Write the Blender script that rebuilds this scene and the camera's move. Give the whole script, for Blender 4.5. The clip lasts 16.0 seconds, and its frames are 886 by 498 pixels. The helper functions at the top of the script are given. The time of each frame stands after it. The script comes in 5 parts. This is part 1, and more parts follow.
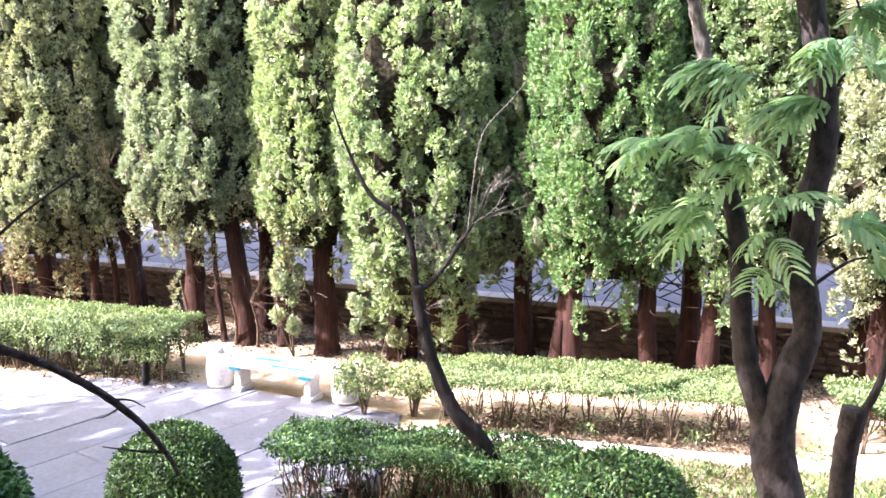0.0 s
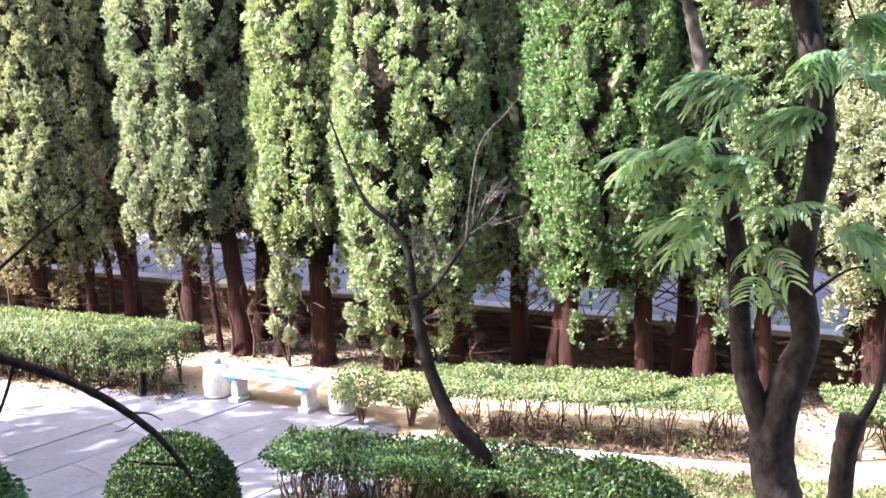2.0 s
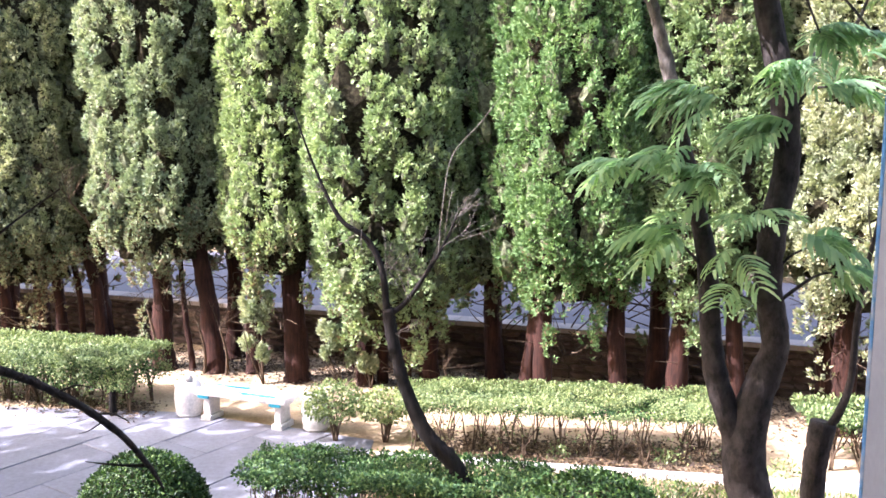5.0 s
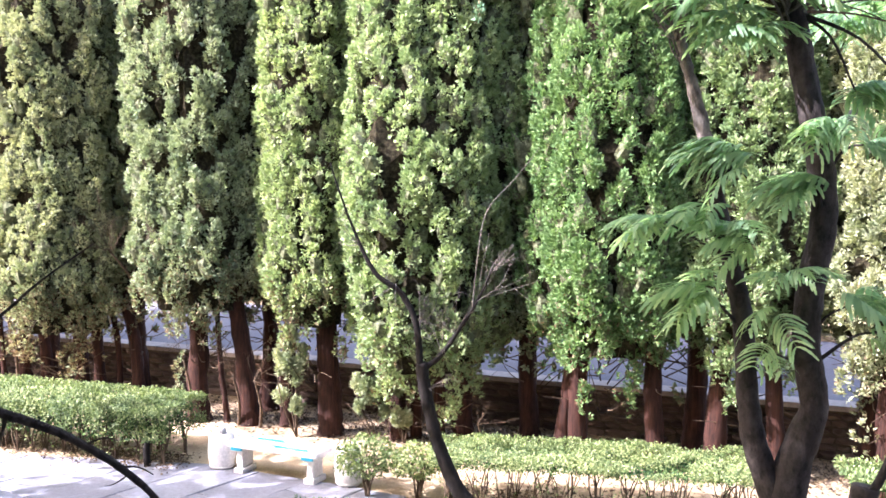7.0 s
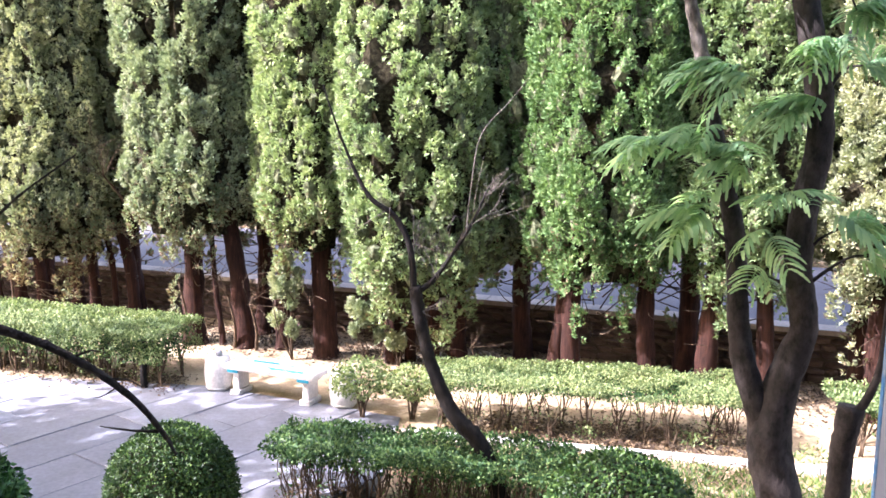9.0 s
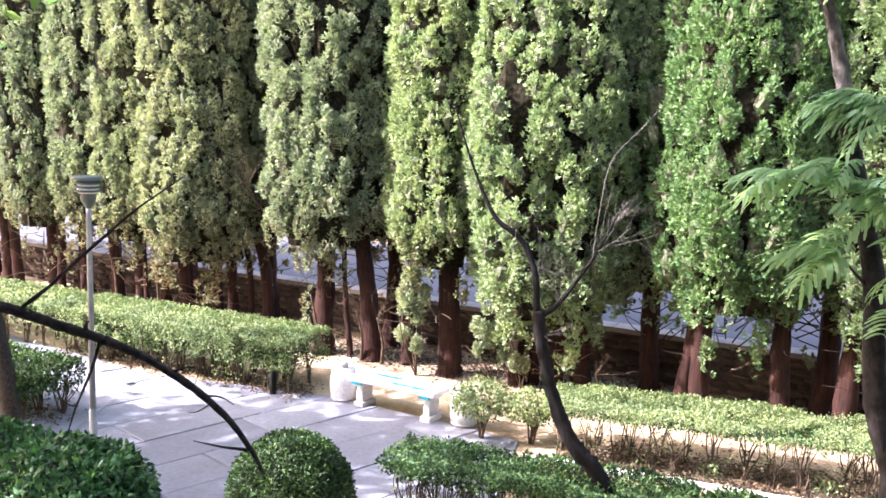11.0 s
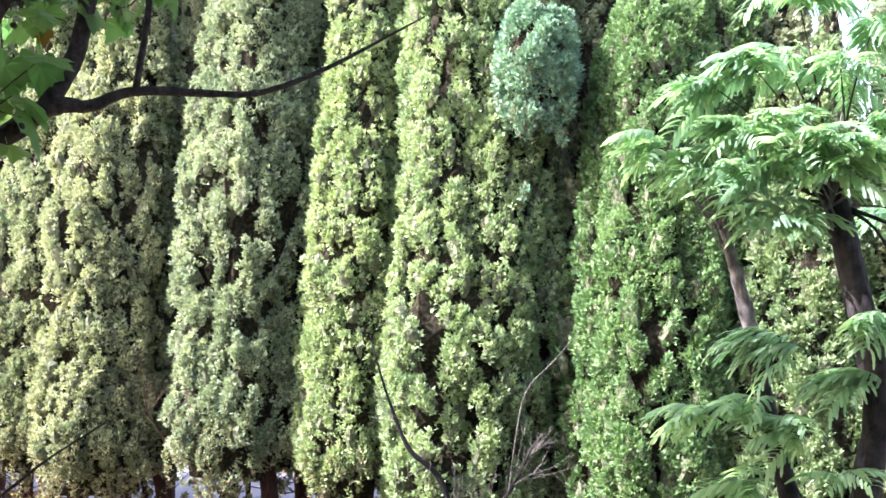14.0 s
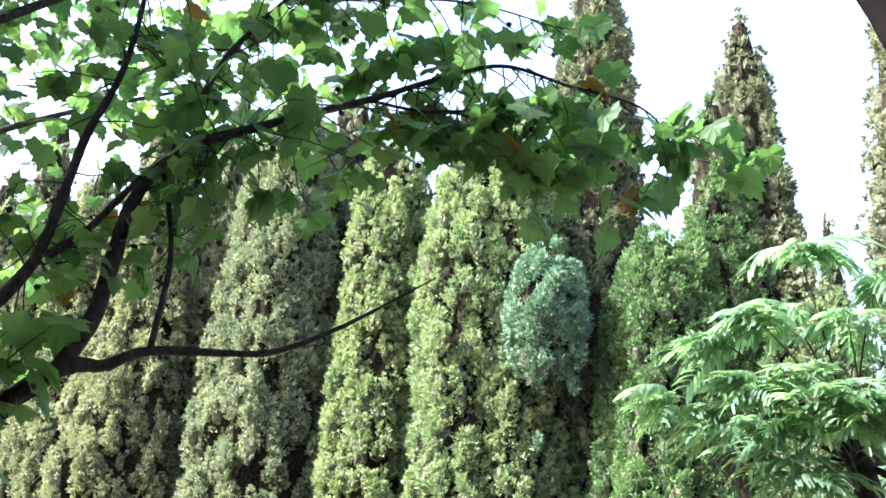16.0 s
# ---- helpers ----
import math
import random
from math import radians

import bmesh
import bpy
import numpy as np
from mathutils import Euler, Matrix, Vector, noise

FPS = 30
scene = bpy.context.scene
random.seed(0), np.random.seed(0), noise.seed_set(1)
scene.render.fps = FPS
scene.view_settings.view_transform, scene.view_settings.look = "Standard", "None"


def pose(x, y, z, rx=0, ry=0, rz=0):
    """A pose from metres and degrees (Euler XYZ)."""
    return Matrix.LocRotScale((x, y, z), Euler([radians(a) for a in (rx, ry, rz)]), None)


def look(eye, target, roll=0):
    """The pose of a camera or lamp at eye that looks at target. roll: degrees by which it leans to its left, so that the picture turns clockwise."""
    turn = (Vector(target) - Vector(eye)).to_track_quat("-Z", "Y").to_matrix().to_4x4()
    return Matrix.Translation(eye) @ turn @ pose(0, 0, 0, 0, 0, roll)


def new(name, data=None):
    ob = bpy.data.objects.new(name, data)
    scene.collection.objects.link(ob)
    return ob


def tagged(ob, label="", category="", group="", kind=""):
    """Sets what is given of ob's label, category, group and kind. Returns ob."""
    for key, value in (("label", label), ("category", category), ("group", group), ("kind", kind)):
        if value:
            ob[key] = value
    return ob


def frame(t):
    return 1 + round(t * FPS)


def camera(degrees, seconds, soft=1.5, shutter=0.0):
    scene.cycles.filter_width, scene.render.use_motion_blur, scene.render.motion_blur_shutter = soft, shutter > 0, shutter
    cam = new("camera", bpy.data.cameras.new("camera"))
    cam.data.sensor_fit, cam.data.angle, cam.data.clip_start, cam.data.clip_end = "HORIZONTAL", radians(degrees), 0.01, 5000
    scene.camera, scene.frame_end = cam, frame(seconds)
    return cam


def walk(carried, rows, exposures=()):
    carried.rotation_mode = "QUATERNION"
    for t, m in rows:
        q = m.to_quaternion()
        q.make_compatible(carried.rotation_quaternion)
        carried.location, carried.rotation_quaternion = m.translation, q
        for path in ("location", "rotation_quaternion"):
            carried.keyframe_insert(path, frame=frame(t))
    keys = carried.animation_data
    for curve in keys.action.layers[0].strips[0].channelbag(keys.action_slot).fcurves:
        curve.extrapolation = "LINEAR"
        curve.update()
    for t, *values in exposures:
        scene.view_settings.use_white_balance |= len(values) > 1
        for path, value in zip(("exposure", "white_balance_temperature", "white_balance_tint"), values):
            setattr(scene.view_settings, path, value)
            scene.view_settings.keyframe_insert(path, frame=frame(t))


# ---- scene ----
cam = camera(50.45, 16.0, soft=1.6)
walk(cam, [
    (0.0, pose(-0.015, 0.014, 4.606, 80.11, -0.51, -0.03)),
    (0.5, pose(-0.022, 0.021, 4.614, 80.40, -0.78, -4.00)),
    (1.0, pose(-0.045, 0.006, 4.637, 80.49, -0.55, -5.65)),
    (1.5, pose(-0.095, -0.038, 4.644, 80.93, -0.46, -3.69)),
    (2.0, pose(-0.053, -0.018, 4.623, 80.65, -0.35, -0.43)),
    (2.5, pose(-0.035, -0.009, 4.613, 81.15, 0.38, -0.60)),
    (3.0, pose(-0.041, -0.008, 4.615, 81.27, 0.22, -1.45)),
    (3.5, pose(-0.025, 0.006, 4.602, 81.58, 0.29, -3.03)),
    (3.7, pose(-0.025, 0.006, 4.606, 81.74, 0.44, -3.46)),
    (5.8, pose(-0.049, -0.039, 4.566, 81.65, -0.35, -1.40)),
    (6.0, pose(-0.049, -0.037, 4.586, 81.52, 0.02, -1.78)),
    (6.5, pose(-0.036, -0.050, 4.576, 83.93, -0.80, 0.95)),
    (7.0, pose(-0.020, -0.031, 4.587, 85.00, -0.39, 0.19)),
    (7.5, pose(-0.020, -0.033, 4.590, 85.97, -0.58, -0.71)),
    (8.0, pose(-0.024, -0.040, 4.604, 86.88, -0.52, -2.01)),
    (8.5, pose(-0.013, -0.015, 4.611, 83.65, -0.59, -1.72)),
    (9.0, pose(-0.006, -0.012, 4.559, 80.50, -0.60, -0.07)),
    (9.5, pose(0.041, -0.006, 4.562, 80.39, -0.58, 3.42)),
    (10.0, pose(0.072, 0.042, 4.566, 81.09, -1.24, 6.81)),
    (10.2, pose(0.076, 0.015, 4.571, 81.24, -1.40, 7.34)),
    (12.5, pose(0.053, 0.035, 4.592, 84.15, -2.42, 8.75)),
    (13.0, pose(0.041, 0.024, 4.588, 87.36, -2.77, 4.43)),
    (13.5, pose(0.022, 0.036, 4.607, 91.55, -2.73, 2.96)),
    (14.0, pose(0.010, 0.037, 4.622, 95.42, -2.65, 2.82)),
    (14.5, pose(0.007, 0.042, 4.653, 101.36, -2.74, 3.31)),
    (15.0, pose(0.007, 0.047, 4.667, 105.43, -2.71, 2.66)),
    (15.5, pose(0.007, 0.038, 4.679, 107.83, -3.00, 3.18)),
    (16.0, pose(0.009, 0.028, 4.679, 110.19, -2.92, 3.45)),
], exposures=[(0.0, 3.05, 5700, 29), (0.5, 2.92, 5700, 29), (1.0, 2.82, 5700, 29), (1.5, 2.74, 5700, 29), (6.0, 2.73, 5700, 29), (6.5, 2.80, 5700, 29), (8.0, 2.83, 5700, 29), (8.5, 2.77, 5700, 29), (9.0, 2.70, 5700, 29), (10.0, 2.70, 5700, 29), (12.5, 2.76, 5700, 29), (13.5, 2.90, 5550, 29), (14.0, 2.90, 5480, 28), (14.5, 2.88, 5450, 24), (15.0, 2.84, 5440, 23), (15.5, 2.61, 5430, 22), (16.0, 2.45, 5430, 22)])

# world, sun
SUN_AZ, SUN_EL = math.atan2(-0.960, -0.280), radians(40)      # towards the sun: high, from the left
sun_dir = Vector((math.sin(SUN_AZ) * math.cos(SUN_EL), math.cos(SUN_AZ) * math.cos(SUN_EL), math.sin(SUN_EL)))
world = bpy.data.worlds.new("world")
scene.world = world
world.use_nodes = True
_n = world.node_tree.nodes
sky = _n.new("ShaderNodeTexSky")
sky.sky_type = 'NISHITA'
sky.sun_disc = False
sky.sun_elevation = SUN_EL
sky.sun_rotation = SUN_AZ
sky.air_density, sky.dust_density, sky.ozone_density = 2.0, 6.0, 0.6
_bg = _n["Background"]
_bg.inputs["Strength"].default_value = 0.140
world.node_tree.links.new(sky.outputs[0], _bg.inputs["Color"])
sun_data = bpy.data.lights.new("sun", 'SUN')
sun_data.energy, sun_data.angle, sun_data.color = 4.6, radians(0.6), (1.0, 0.95, 0.89)
sun = new("sun", sun_data)
sun.matrix_world = look(sun_dir * 60, (0, 0, 0))

# ---------------------------------------------------------------- materials


def make_mat(name):
    m = bpy.data.materials.new(name)
    m.use_nodes = True
    nt = m.node_tree
    return m, nt, nt.nodes["Principled BSDF"], nt.links


def ramp(nt, fac, stops):
    r = nt.nodes.new("ShaderNodeValToRGB")
    el = r.color_ramp.elements
    while len(el) < len(stops):
        el.new(0.5)
    for e, (p, c) in zip(el, stops):
        e.position, e.color = p, (*c, 1)
    nt.links.new(fac, r.inputs[0])
    return r.outputs[0]


def noise_tex(nt, scale, detail=4, rough=0.6, coords=None):
    if coords is None:
        coords = nt.nodes.new("ShaderNodeNewGeometry").outputs["Position"]
    n = nt.nodes.new("ShaderNodeTexNoise")
    n.inputs["Scale"].default_value, n.inputs["Detail"].default_value, n.inputs["Roughness"].default_value = scale, detail, rough
    nt.links.new(coords, n.inputs["Vector"])
    return n.outputs["Fac"]


def mix_col(nt, fac, a, b, kind='MIX'):
    m = nt.nodes.new("ShaderNodeMix")
    m.data_type, m.blend_type = 'RGBA', kind
    for sock, v in ((m.inputs[0], fac), (m.inputs[6], a), (m.inputs[7], b)):
        if hasattr(v, "is_output"):
            nt.links.new(v, sock)
        elif isinstance(v, tuple):
            sock.default_value = (*v, 1)
        else:
            sock.default_value = v
    return m.outputs[2]


def bump(nt, bsdf, height, strength=0.4, distance=0.02):
    b = nt.nodes.new("ShaderNodeBump")
    b.inputs["Strength"].default_value, b.inputs["Distance"].default_value = strength, distance
    nt.links.new(height, b.inputs["Height"])
    nt.links.new(b.outputs[0], bsdf.inputs["Normal"])


def leaf_mat(name, dark, mid, light, trans=0.3, rough=0.5, patch=0.9, gloss=0.5):
    """Foliage: each leaf varies, and patches of the plant vary."""
    m, nt, b, ln = make_mat(name)
    geo = nt.nodes.new("ShaderNodeNewGeometry")
    col = ramp(nt, geo.outputs["Random Per Island"], [(0.0, dark), (0.5, mid), (1.0, light)])
    big = noise_tex(nt, patch, 3, 0.6)
    tint = ramp(nt, big, [(0.3, (0.62, 0.70, 0.62)), (0.7, (1.18, 1.13, 1.0))])
    obi = nt.nodes.new("ShaderNodeObjectInfo")
    otint = ramp(nt, obi.outputs["Random"], [(0.0, (0.88, 0.95, 0.95)), (1.0, (1.07, 1.04, 0.98))])
    c = mix_col(nt, 1.0, col, tint, 'MULTIPLY')
    c = mix_col(nt, 1.0, c, otint, 'MULTIPLY')
    ln.new(c, b.inputs["Base Color"])
    b.inputs["Roughness"].default_value = rough
    b.inputs["Specular IOR Level"].default_value = gloss
    tr = nt.nodes.new("ShaderNodeBsdfTranslucent")
    ln.new(mix_col(nt, 1.0, c, (1.12, 1.2, 0.75), 'MULTIPLY'), tr.inputs["Color"])
    mx = nt.nodes.new("ShaderNodeMixShader")
    mx.inputs[0].default_value = trans
    ln.new(b.outputs[0], mx.inputs[1])
    ln.new(tr.outputs[0], mx.inputs[2])
    ln.new(mx.outputs[0], nt.nodes["Material Output"].inputs["Surface"])
    return m


def bark_mat(name, dark, light, scale=9.0, stretch=0.25):
    m, nt, b, ln = make_mat(name)
    pos = nt.nodes.new("ShaderNodeNewGeometry").outputs["Position"]
    mp = nt.nodes.new("ShaderNodeMapping")
    mp.inputs["Scale"].default_value = (1, 1, stretch)
    ln.new(pos, mp.inputs["Vector"])
    f = noise_tex(nt, scale, 6, 0.7, mp.outputs[0])
    g = noise_tex(nt, scale * 0.22, 3, 0.6)
    c = ramp(nt, f, [(0.32, dark), (0.68, light)])
    c = mix_col(nt, 1.0, c, ramp(nt, g, [(0.3, (0.75, 0.78, 0.75)), (0.7, (1.15, 1.1, 1.05))]), 'MULTIPLY')
    ln.new(c, b.inputs["Base Color"])
    b.inputs["Roughness"].default_value = 0.88
    b.inputs["Specular IOR Level"].default_value = 0.15
    bump(nt, b, f, 0.9, 0.02)
    return m


def ground_mat(name, stops, scale, fine, rough=0.95, depth=0.03, gloss=0.3):
    m, nt, b, ln = make_mat(name)
    a = noise_tex(nt, scale, 5, 0.65)
    f = noise_tex(nt, fine, 4, 0.7)
    c = mix_col(nt, 1.0, ramp(nt, a, stops), ramp(nt, f, [(0.25, (0.7, 0.7, 0.7)), (0.75, (1.22, 1.2, 1.18))]), 'MULTIPLY')
    ln.new(c, b.inputs["Base Color"])
    b.inputs["Roughness"].default_value = rough
    b.inputs["Specular IOR Level"].default_value = gloss
    bump(nt, b, f, 0.5, depth)
    return m


def piece_mat(name, dark, light, fine, rough=0.85, depth=0.01):
    """Stone or concrete pieces, one shade each."""
    m, nt, b, ln = make_mat(name)
    obi = nt.nodes.new("ShaderNodeObjectInfo")
    f = noise_tex(nt, fine, 6, 0.7)
    g = noise_tex(nt, fine * 0.06, 3, 0.6)
    c = ramp(nt, obi.outputs["Random"], [(0.0, dark), (1.0, light)])
    c = mix_col(nt, 1.0, c, ramp(nt, f, [(0.3, (0.78, 0.77, 0.76)), (0.7, (1.15, 1.15, 1.14))]), 'MULTIPLY')
    c = mix_col(nt, 1.0, c, ramp(nt, g, [(0.35, (0.85, 0.84, 0.82)), (0.65, (1.06, 1.06, 1.06))]), 'MULTIPLY')
    ln.new(c, b.inputs["Base Color"])
    b.inputs["Roughness"].default_value = rough
    bump(nt, b, f, 0.4, depth)
    return m


M_CYP = leaf_mat("cypress_foliage", (0.227, 0.287, 0.150), (0.297, 0.361, 0.200), (0.372, 0.430, 0.258), 0.3, 0.75, 2.2, 0.1)
M_CYPG = leaf_mat("cypress_foliage_green", (0.096, 0.170, 0.075), (0.150, 0.241, 0.108), (0.222, 0.316, 0.155), 0.3, 0.75, 2.2, 0.1)
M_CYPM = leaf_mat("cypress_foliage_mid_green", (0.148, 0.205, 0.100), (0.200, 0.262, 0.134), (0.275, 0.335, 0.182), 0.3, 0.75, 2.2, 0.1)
M_CYPB = leaf_mat("cypress_foliage_blue", (0.135, 0.238, 0.182), (0.186, 0.312, 0.240), (0.26, 0.385, 0.30), 0.15, 0.75, 2.2, 0.12)
M_CYPD = leaf_mat("cypress_foliage_dark", (0.132, 0.151, 0.098), (0.174, 0.196, 0.132), (0.228, 0.248, 0.174), 0.28, 0.75, 2.2, 0.1)
M_CYPO = leaf_mat("cypress_foliage_olive", (0.231, 0.258, 0.175), (0.293, 0.320, 0.223), (0.357, 0.380, 0.272), 0.3, 0.75, 2.2, 0.1)
# near-black brown that stands for the shade deep between leaves
M_CORE = ground_mat("twig_core_shade", [(0.36, (0.010, 0.009, 0.006)), (0.5, (0.023, 0.020, 0.012)), (0.66, (0.050, 0.047, 0.027))], 18, 60, 0.9, 0.06, 0.05)
# darker green of the lobe bodies, shade behind the sprays by colour
M_INNER = ground_mat("cypress_lobe_shade", [(0.34, (0.050, 0.050, 0.030)), (0.5, (0.100, 0.115, 0.064)), (0.66, (0.160, 0.182, 0.106))], 16, 45, 0.9, 0.05, 0.1)
M_HEDGE = leaf_mat("privet_leaves", (0.055, 0.085, 0.032), (0.165, 0.215, 0.088), (0.31, 0.345, 0.165), 0.3, 0.5, 1.6, 0.3)
M_HEDGE_D = leaf_mat("boxwood_and_inner_shade", (0.015, 0.042, 0.015), (0.045, 0.098, 0.035), (0.155, 0.22, 0.078), 0.25, 0.5, 2.0, 0.2)
M_BUSH = leaf_mat("bush_leaves", (0.012, 0.045, 0.016), (0.035, 0.105, 0.034), (0.10, 0.20, 0.07), 0.3, 0.45, 1.5, 0.35)
M_BALL = leaf_mat("topiary_leaves", (0.007, 0.024, 0.006), (0.020, 0.050, 0.011), (0.07, 0.12, 0.027), 0.2, 0.5, 1.5, 0.25)
M_MIM = leaf_mat("silk_tree_leaflets", (0.20, 0.325, 0.200), (0.31, 0.45, 0.285), (0.46, 0.575, 0.385), 0.62, 0.5, 1.2, 0.5)
M_PLANE = leaf_mat("plane_leaves", (0.048, 0.112, 0.052), (0.096, 0.185, 0.070), (0.180, 0.280, 0.084), 0.60, 0.45, 1.0, 0.35)
M_CYPX = leaf_mat("dry_cypress_foliage", (0.12, 0.083, 0.056), (0.195, 0.145, 0.10), (0.28, 0.22, 0.155), 0.15, 0.8, 0.9, 0.1)
M_GRASS = leaf_mat("grass_blades", (0.03, 0.065, 0.015), (0.08, 0.13, 0.03), (0.18, 0.21, 0.06), 0.25, 0.6, 0.7)
M_LITTER = leaf_mat("dry_leaf_litter", (0.026, 0.014, 0.008), (0.070, 0.038, 0.019), (0.15, 0.095, 0.046), 0.1, 0.8, 1.5)
M_DRY = leaf_mat("dry_brown_leaf", (0.10, 0.045, 0.015), (0.16, 0.08, 0.022), (0.28, 0.19, 0.04), 0.45, 0.6, 2.0, 0.2)
M_BARK_C = bark_mat("cypress_bark", (0.010, 0.0048, 0.0038), (0.047, 0.0205, 0.0140), 22, 0.08)
M_BARK_M = bark_mat("silk_tree_bark", (0.012, 0.0105, 0.010), (0.066, 0.056, 0.052), 16, 0.6)
M_BARK_S = bark_mat("slim_tree_bark", (0.0035, 0.0032, 0.003), (0.016, 0.0135, 0.012), 18, 0.4)
M_BARK_P = bark_mat("plane_bark", (0.014, 0.012, 0.011), (0.075, 0.062, 0.054), 30, 0.8)
M_PALE = bark_mat("bare_pale_wood", (0.07, 0.062, 0.055), (0.18, 0.16, 0.145), 20, 0.3)
M_WEATHERED = bark_mat("weathered_grey_wood", (0.065, 0.056, 0.050), (0.23, 0.205, 0.185), 26, 0.5)
M_STEM = bark_mat("shrub_stems", (0.03, 0.021, 0.014), (0.12, 0.085, 0.055), 25, 0.4)
M_SOIL = ground_mat("bare_soil", [(0.3, (0.19, 0.132, 0.078)), (0.5, (0.31, 0.238, 0.145)), (0.7, (0.40, 0.325, 0.210))], 0.8, 18)
M_JOINT = ground_mat("paving_bed", [(0.3, (0.03, 0.032, 0.03)), (0.7, (0.07, 0.07, 0.06))], 2.0, 30)
M_SLAB = piece_mat("concrete_slab", (0.150, 0.156, 0.184), (0.200, 0.207, 0.241), 14, 0.8, 0.006)
M_KERB = piece_mat("kerb_concrete", (0.48, 0.46, 0.43), (0.60, 0.58, 0.54), 18)
M_ROAD = ground_mat("road_concrete", [(0.3, (0.070, 0.070, 0.086)), (0.7, (0.102, 0.102, 0.121))], 0.5, 25, 0.8, 0.008)
M_STONE = piece_mat("wall_stone", (0.038, 0.023, 0.018), (0.105, 0.068, 0.050), 9, 0.9, 0.02)
M_MORTAR = ground_mat("wall_mortar", [(0.3, (0.05, 0.036, 0.026)), (0.7, (0.09, 0.07, 0.05))], 4, 30)
M_COPING = piece_mat("coping_concrete", (0.17, 0.14, 0.125), (0.27, 0.235, 0.21), 12)
M_MARBLE = ground_mat("white_stone", [(0.3, (0.55, 0.535, 0.52)), (0.7, (0.68, 0.67, 0.655))], 3, 25, 0.55, 0.004, 0.5)
M_CYAN = ground_mat("cyan_paint", [(0.3, (0.015, 0.27, 0.40)), (0.7, (0.04, 0.36, 0.50))], 9, 60, 0.5, 0.003)
M_LAMP = ground_mat("grey_lamp_paint", [(0.3, (0.23, 0.235, 0.24)), (0.7, (0.33, 0.335, 0.34))], 5, 50, 0.5, 0.003, 0.5)
M_LAMPCAP = ground_mat("green_grey_lamp_cap", [(0.3, (0.05, 0.075, 0.07)), (0.7, (0.085, 0.115, 0.105))], 6, 50, 0.45, 0.003, 0.5)
M_PLASTER, _nt, _b, _ln = make_mat("lilac_grey_plaster")
_ln.new(mix_col(_nt, 1.0, ramp(_nt, noise_tex(_nt, 2.2, 4, 0.6), [(0.3, (0.265, 0.285, 0.34)), (0.7, (0.325, 0.34, 0.395))]),
                ramp(_nt, noise_tex(_nt, 70, 4, 0.6), [(0.25, (0.93, 0.93, 0.93)), (0.75, (1.05, 1.05, 1.05))]), 'MULTIPLY'), _b.inputs["Base Color"])
_b.inputs["Roughness"].default_value = 0.85
bump(_nt, _b, noise_tex(_nt, 70, 4, 0.6), 0.25, 0.002)
M_BLUE = ground_mat("blue_edge_paint", [(0.42, (0.30, 0.36, 0.45)), (0.55, (0.08, 0.24, 0.50))], 9, 60, 0.7, 0.003)
M_ARCH_SHADE = ground_mat("arch_shade_colour", [(0.3, (0.055, 0.048, 0.05)), (0.7, (0.08, 0.07, 0.072))], 2, 40, 0.9, 0.004)
M_FARWALL = ground_mat("pale_far_wall", [(0.3, (0.40, 0.40, 0.40)), (0.7, (0.50, 0.50, 0.49))], 0.6, 12, 0.9, 0.01)
_m, _nt, _b, _ln = make_mat("lamp_diffuser")
_b.inputs["Base Color"].default_value = (0.80, 0.81, 0.80, 1)
_b.inputs["Roughness"].default_value = 0.35
M_DIFF = _m

# ---------------------------------------------------------------- mesh helpers


def obj(name, verts, faces, mat, parent=None, label="", smooth=False):
    me = bpy.data.meshes.new(name)
    me.from_pydata([tuple(v) for v in verts] if not hasattr(verts, "tolist") else verts.tolist(), [],
                   faces if not hasattr(faces, "tolist") else faces.tolist())
    me.materials.append(mat)
    if smooth:
        me.polygons.foreach_set("use_smooth", [True] * len(me.polygons))
    me.update()
    ob = new(name, me)
    if parent is not None:
        ob.parent = parent
    if label:
        ob["label"] = label
    return ob


def part(name, bm, mat, parent=None, label="", smooth=False):
    me = bpy.data.meshes.new(name)
    bmesh.ops.recalc_face_normals(bm, faces=bm.faces)
    bm.to_mesh(me)
    bm.free()
    me.materials.append(mat)
    if smooth:
        me.polygons.foreach_set("use_smooth", [True] * len(me.polygons))
    ob = new(name, me)
    if parent is not None:
        ob.parent = parent
    if label:
        ob["label"] = label
    return ob


def thing(name, label, category, group="", kind=""):
    ob = new(name)
    ob.empty_display_size = 0.1
    return tagged(ob, label, category, group, kind)


def unit(v):
    return v / np.maximum(np.linalg.norm(v, axis=-1, keepdims=True), 1e-9)


def smooth_path(pts, per=5):
    """A Catmull-Rom line through the points."""
    P = np.array(pts, float)
    P = np.vstack([2 * P[0] - P[1], P, 2 * P[-1] - P[-2]])
    out = []
    for i in range(1, len(P) - 2):
        for t in np.linspace(0, 1, per, endpoint=False):
            a, b, c, d = P[i - 1], P[i], P[i + 1], P[i + 2]
            out.append(0.5 * (2 * b + (c - a) * t + (2 * a - 5 * b + 4 * c - d) * t * t + (3 * b - a - 3 * c + d) * t ** 3))
    out.append(P[-2])
    return np.array(out)


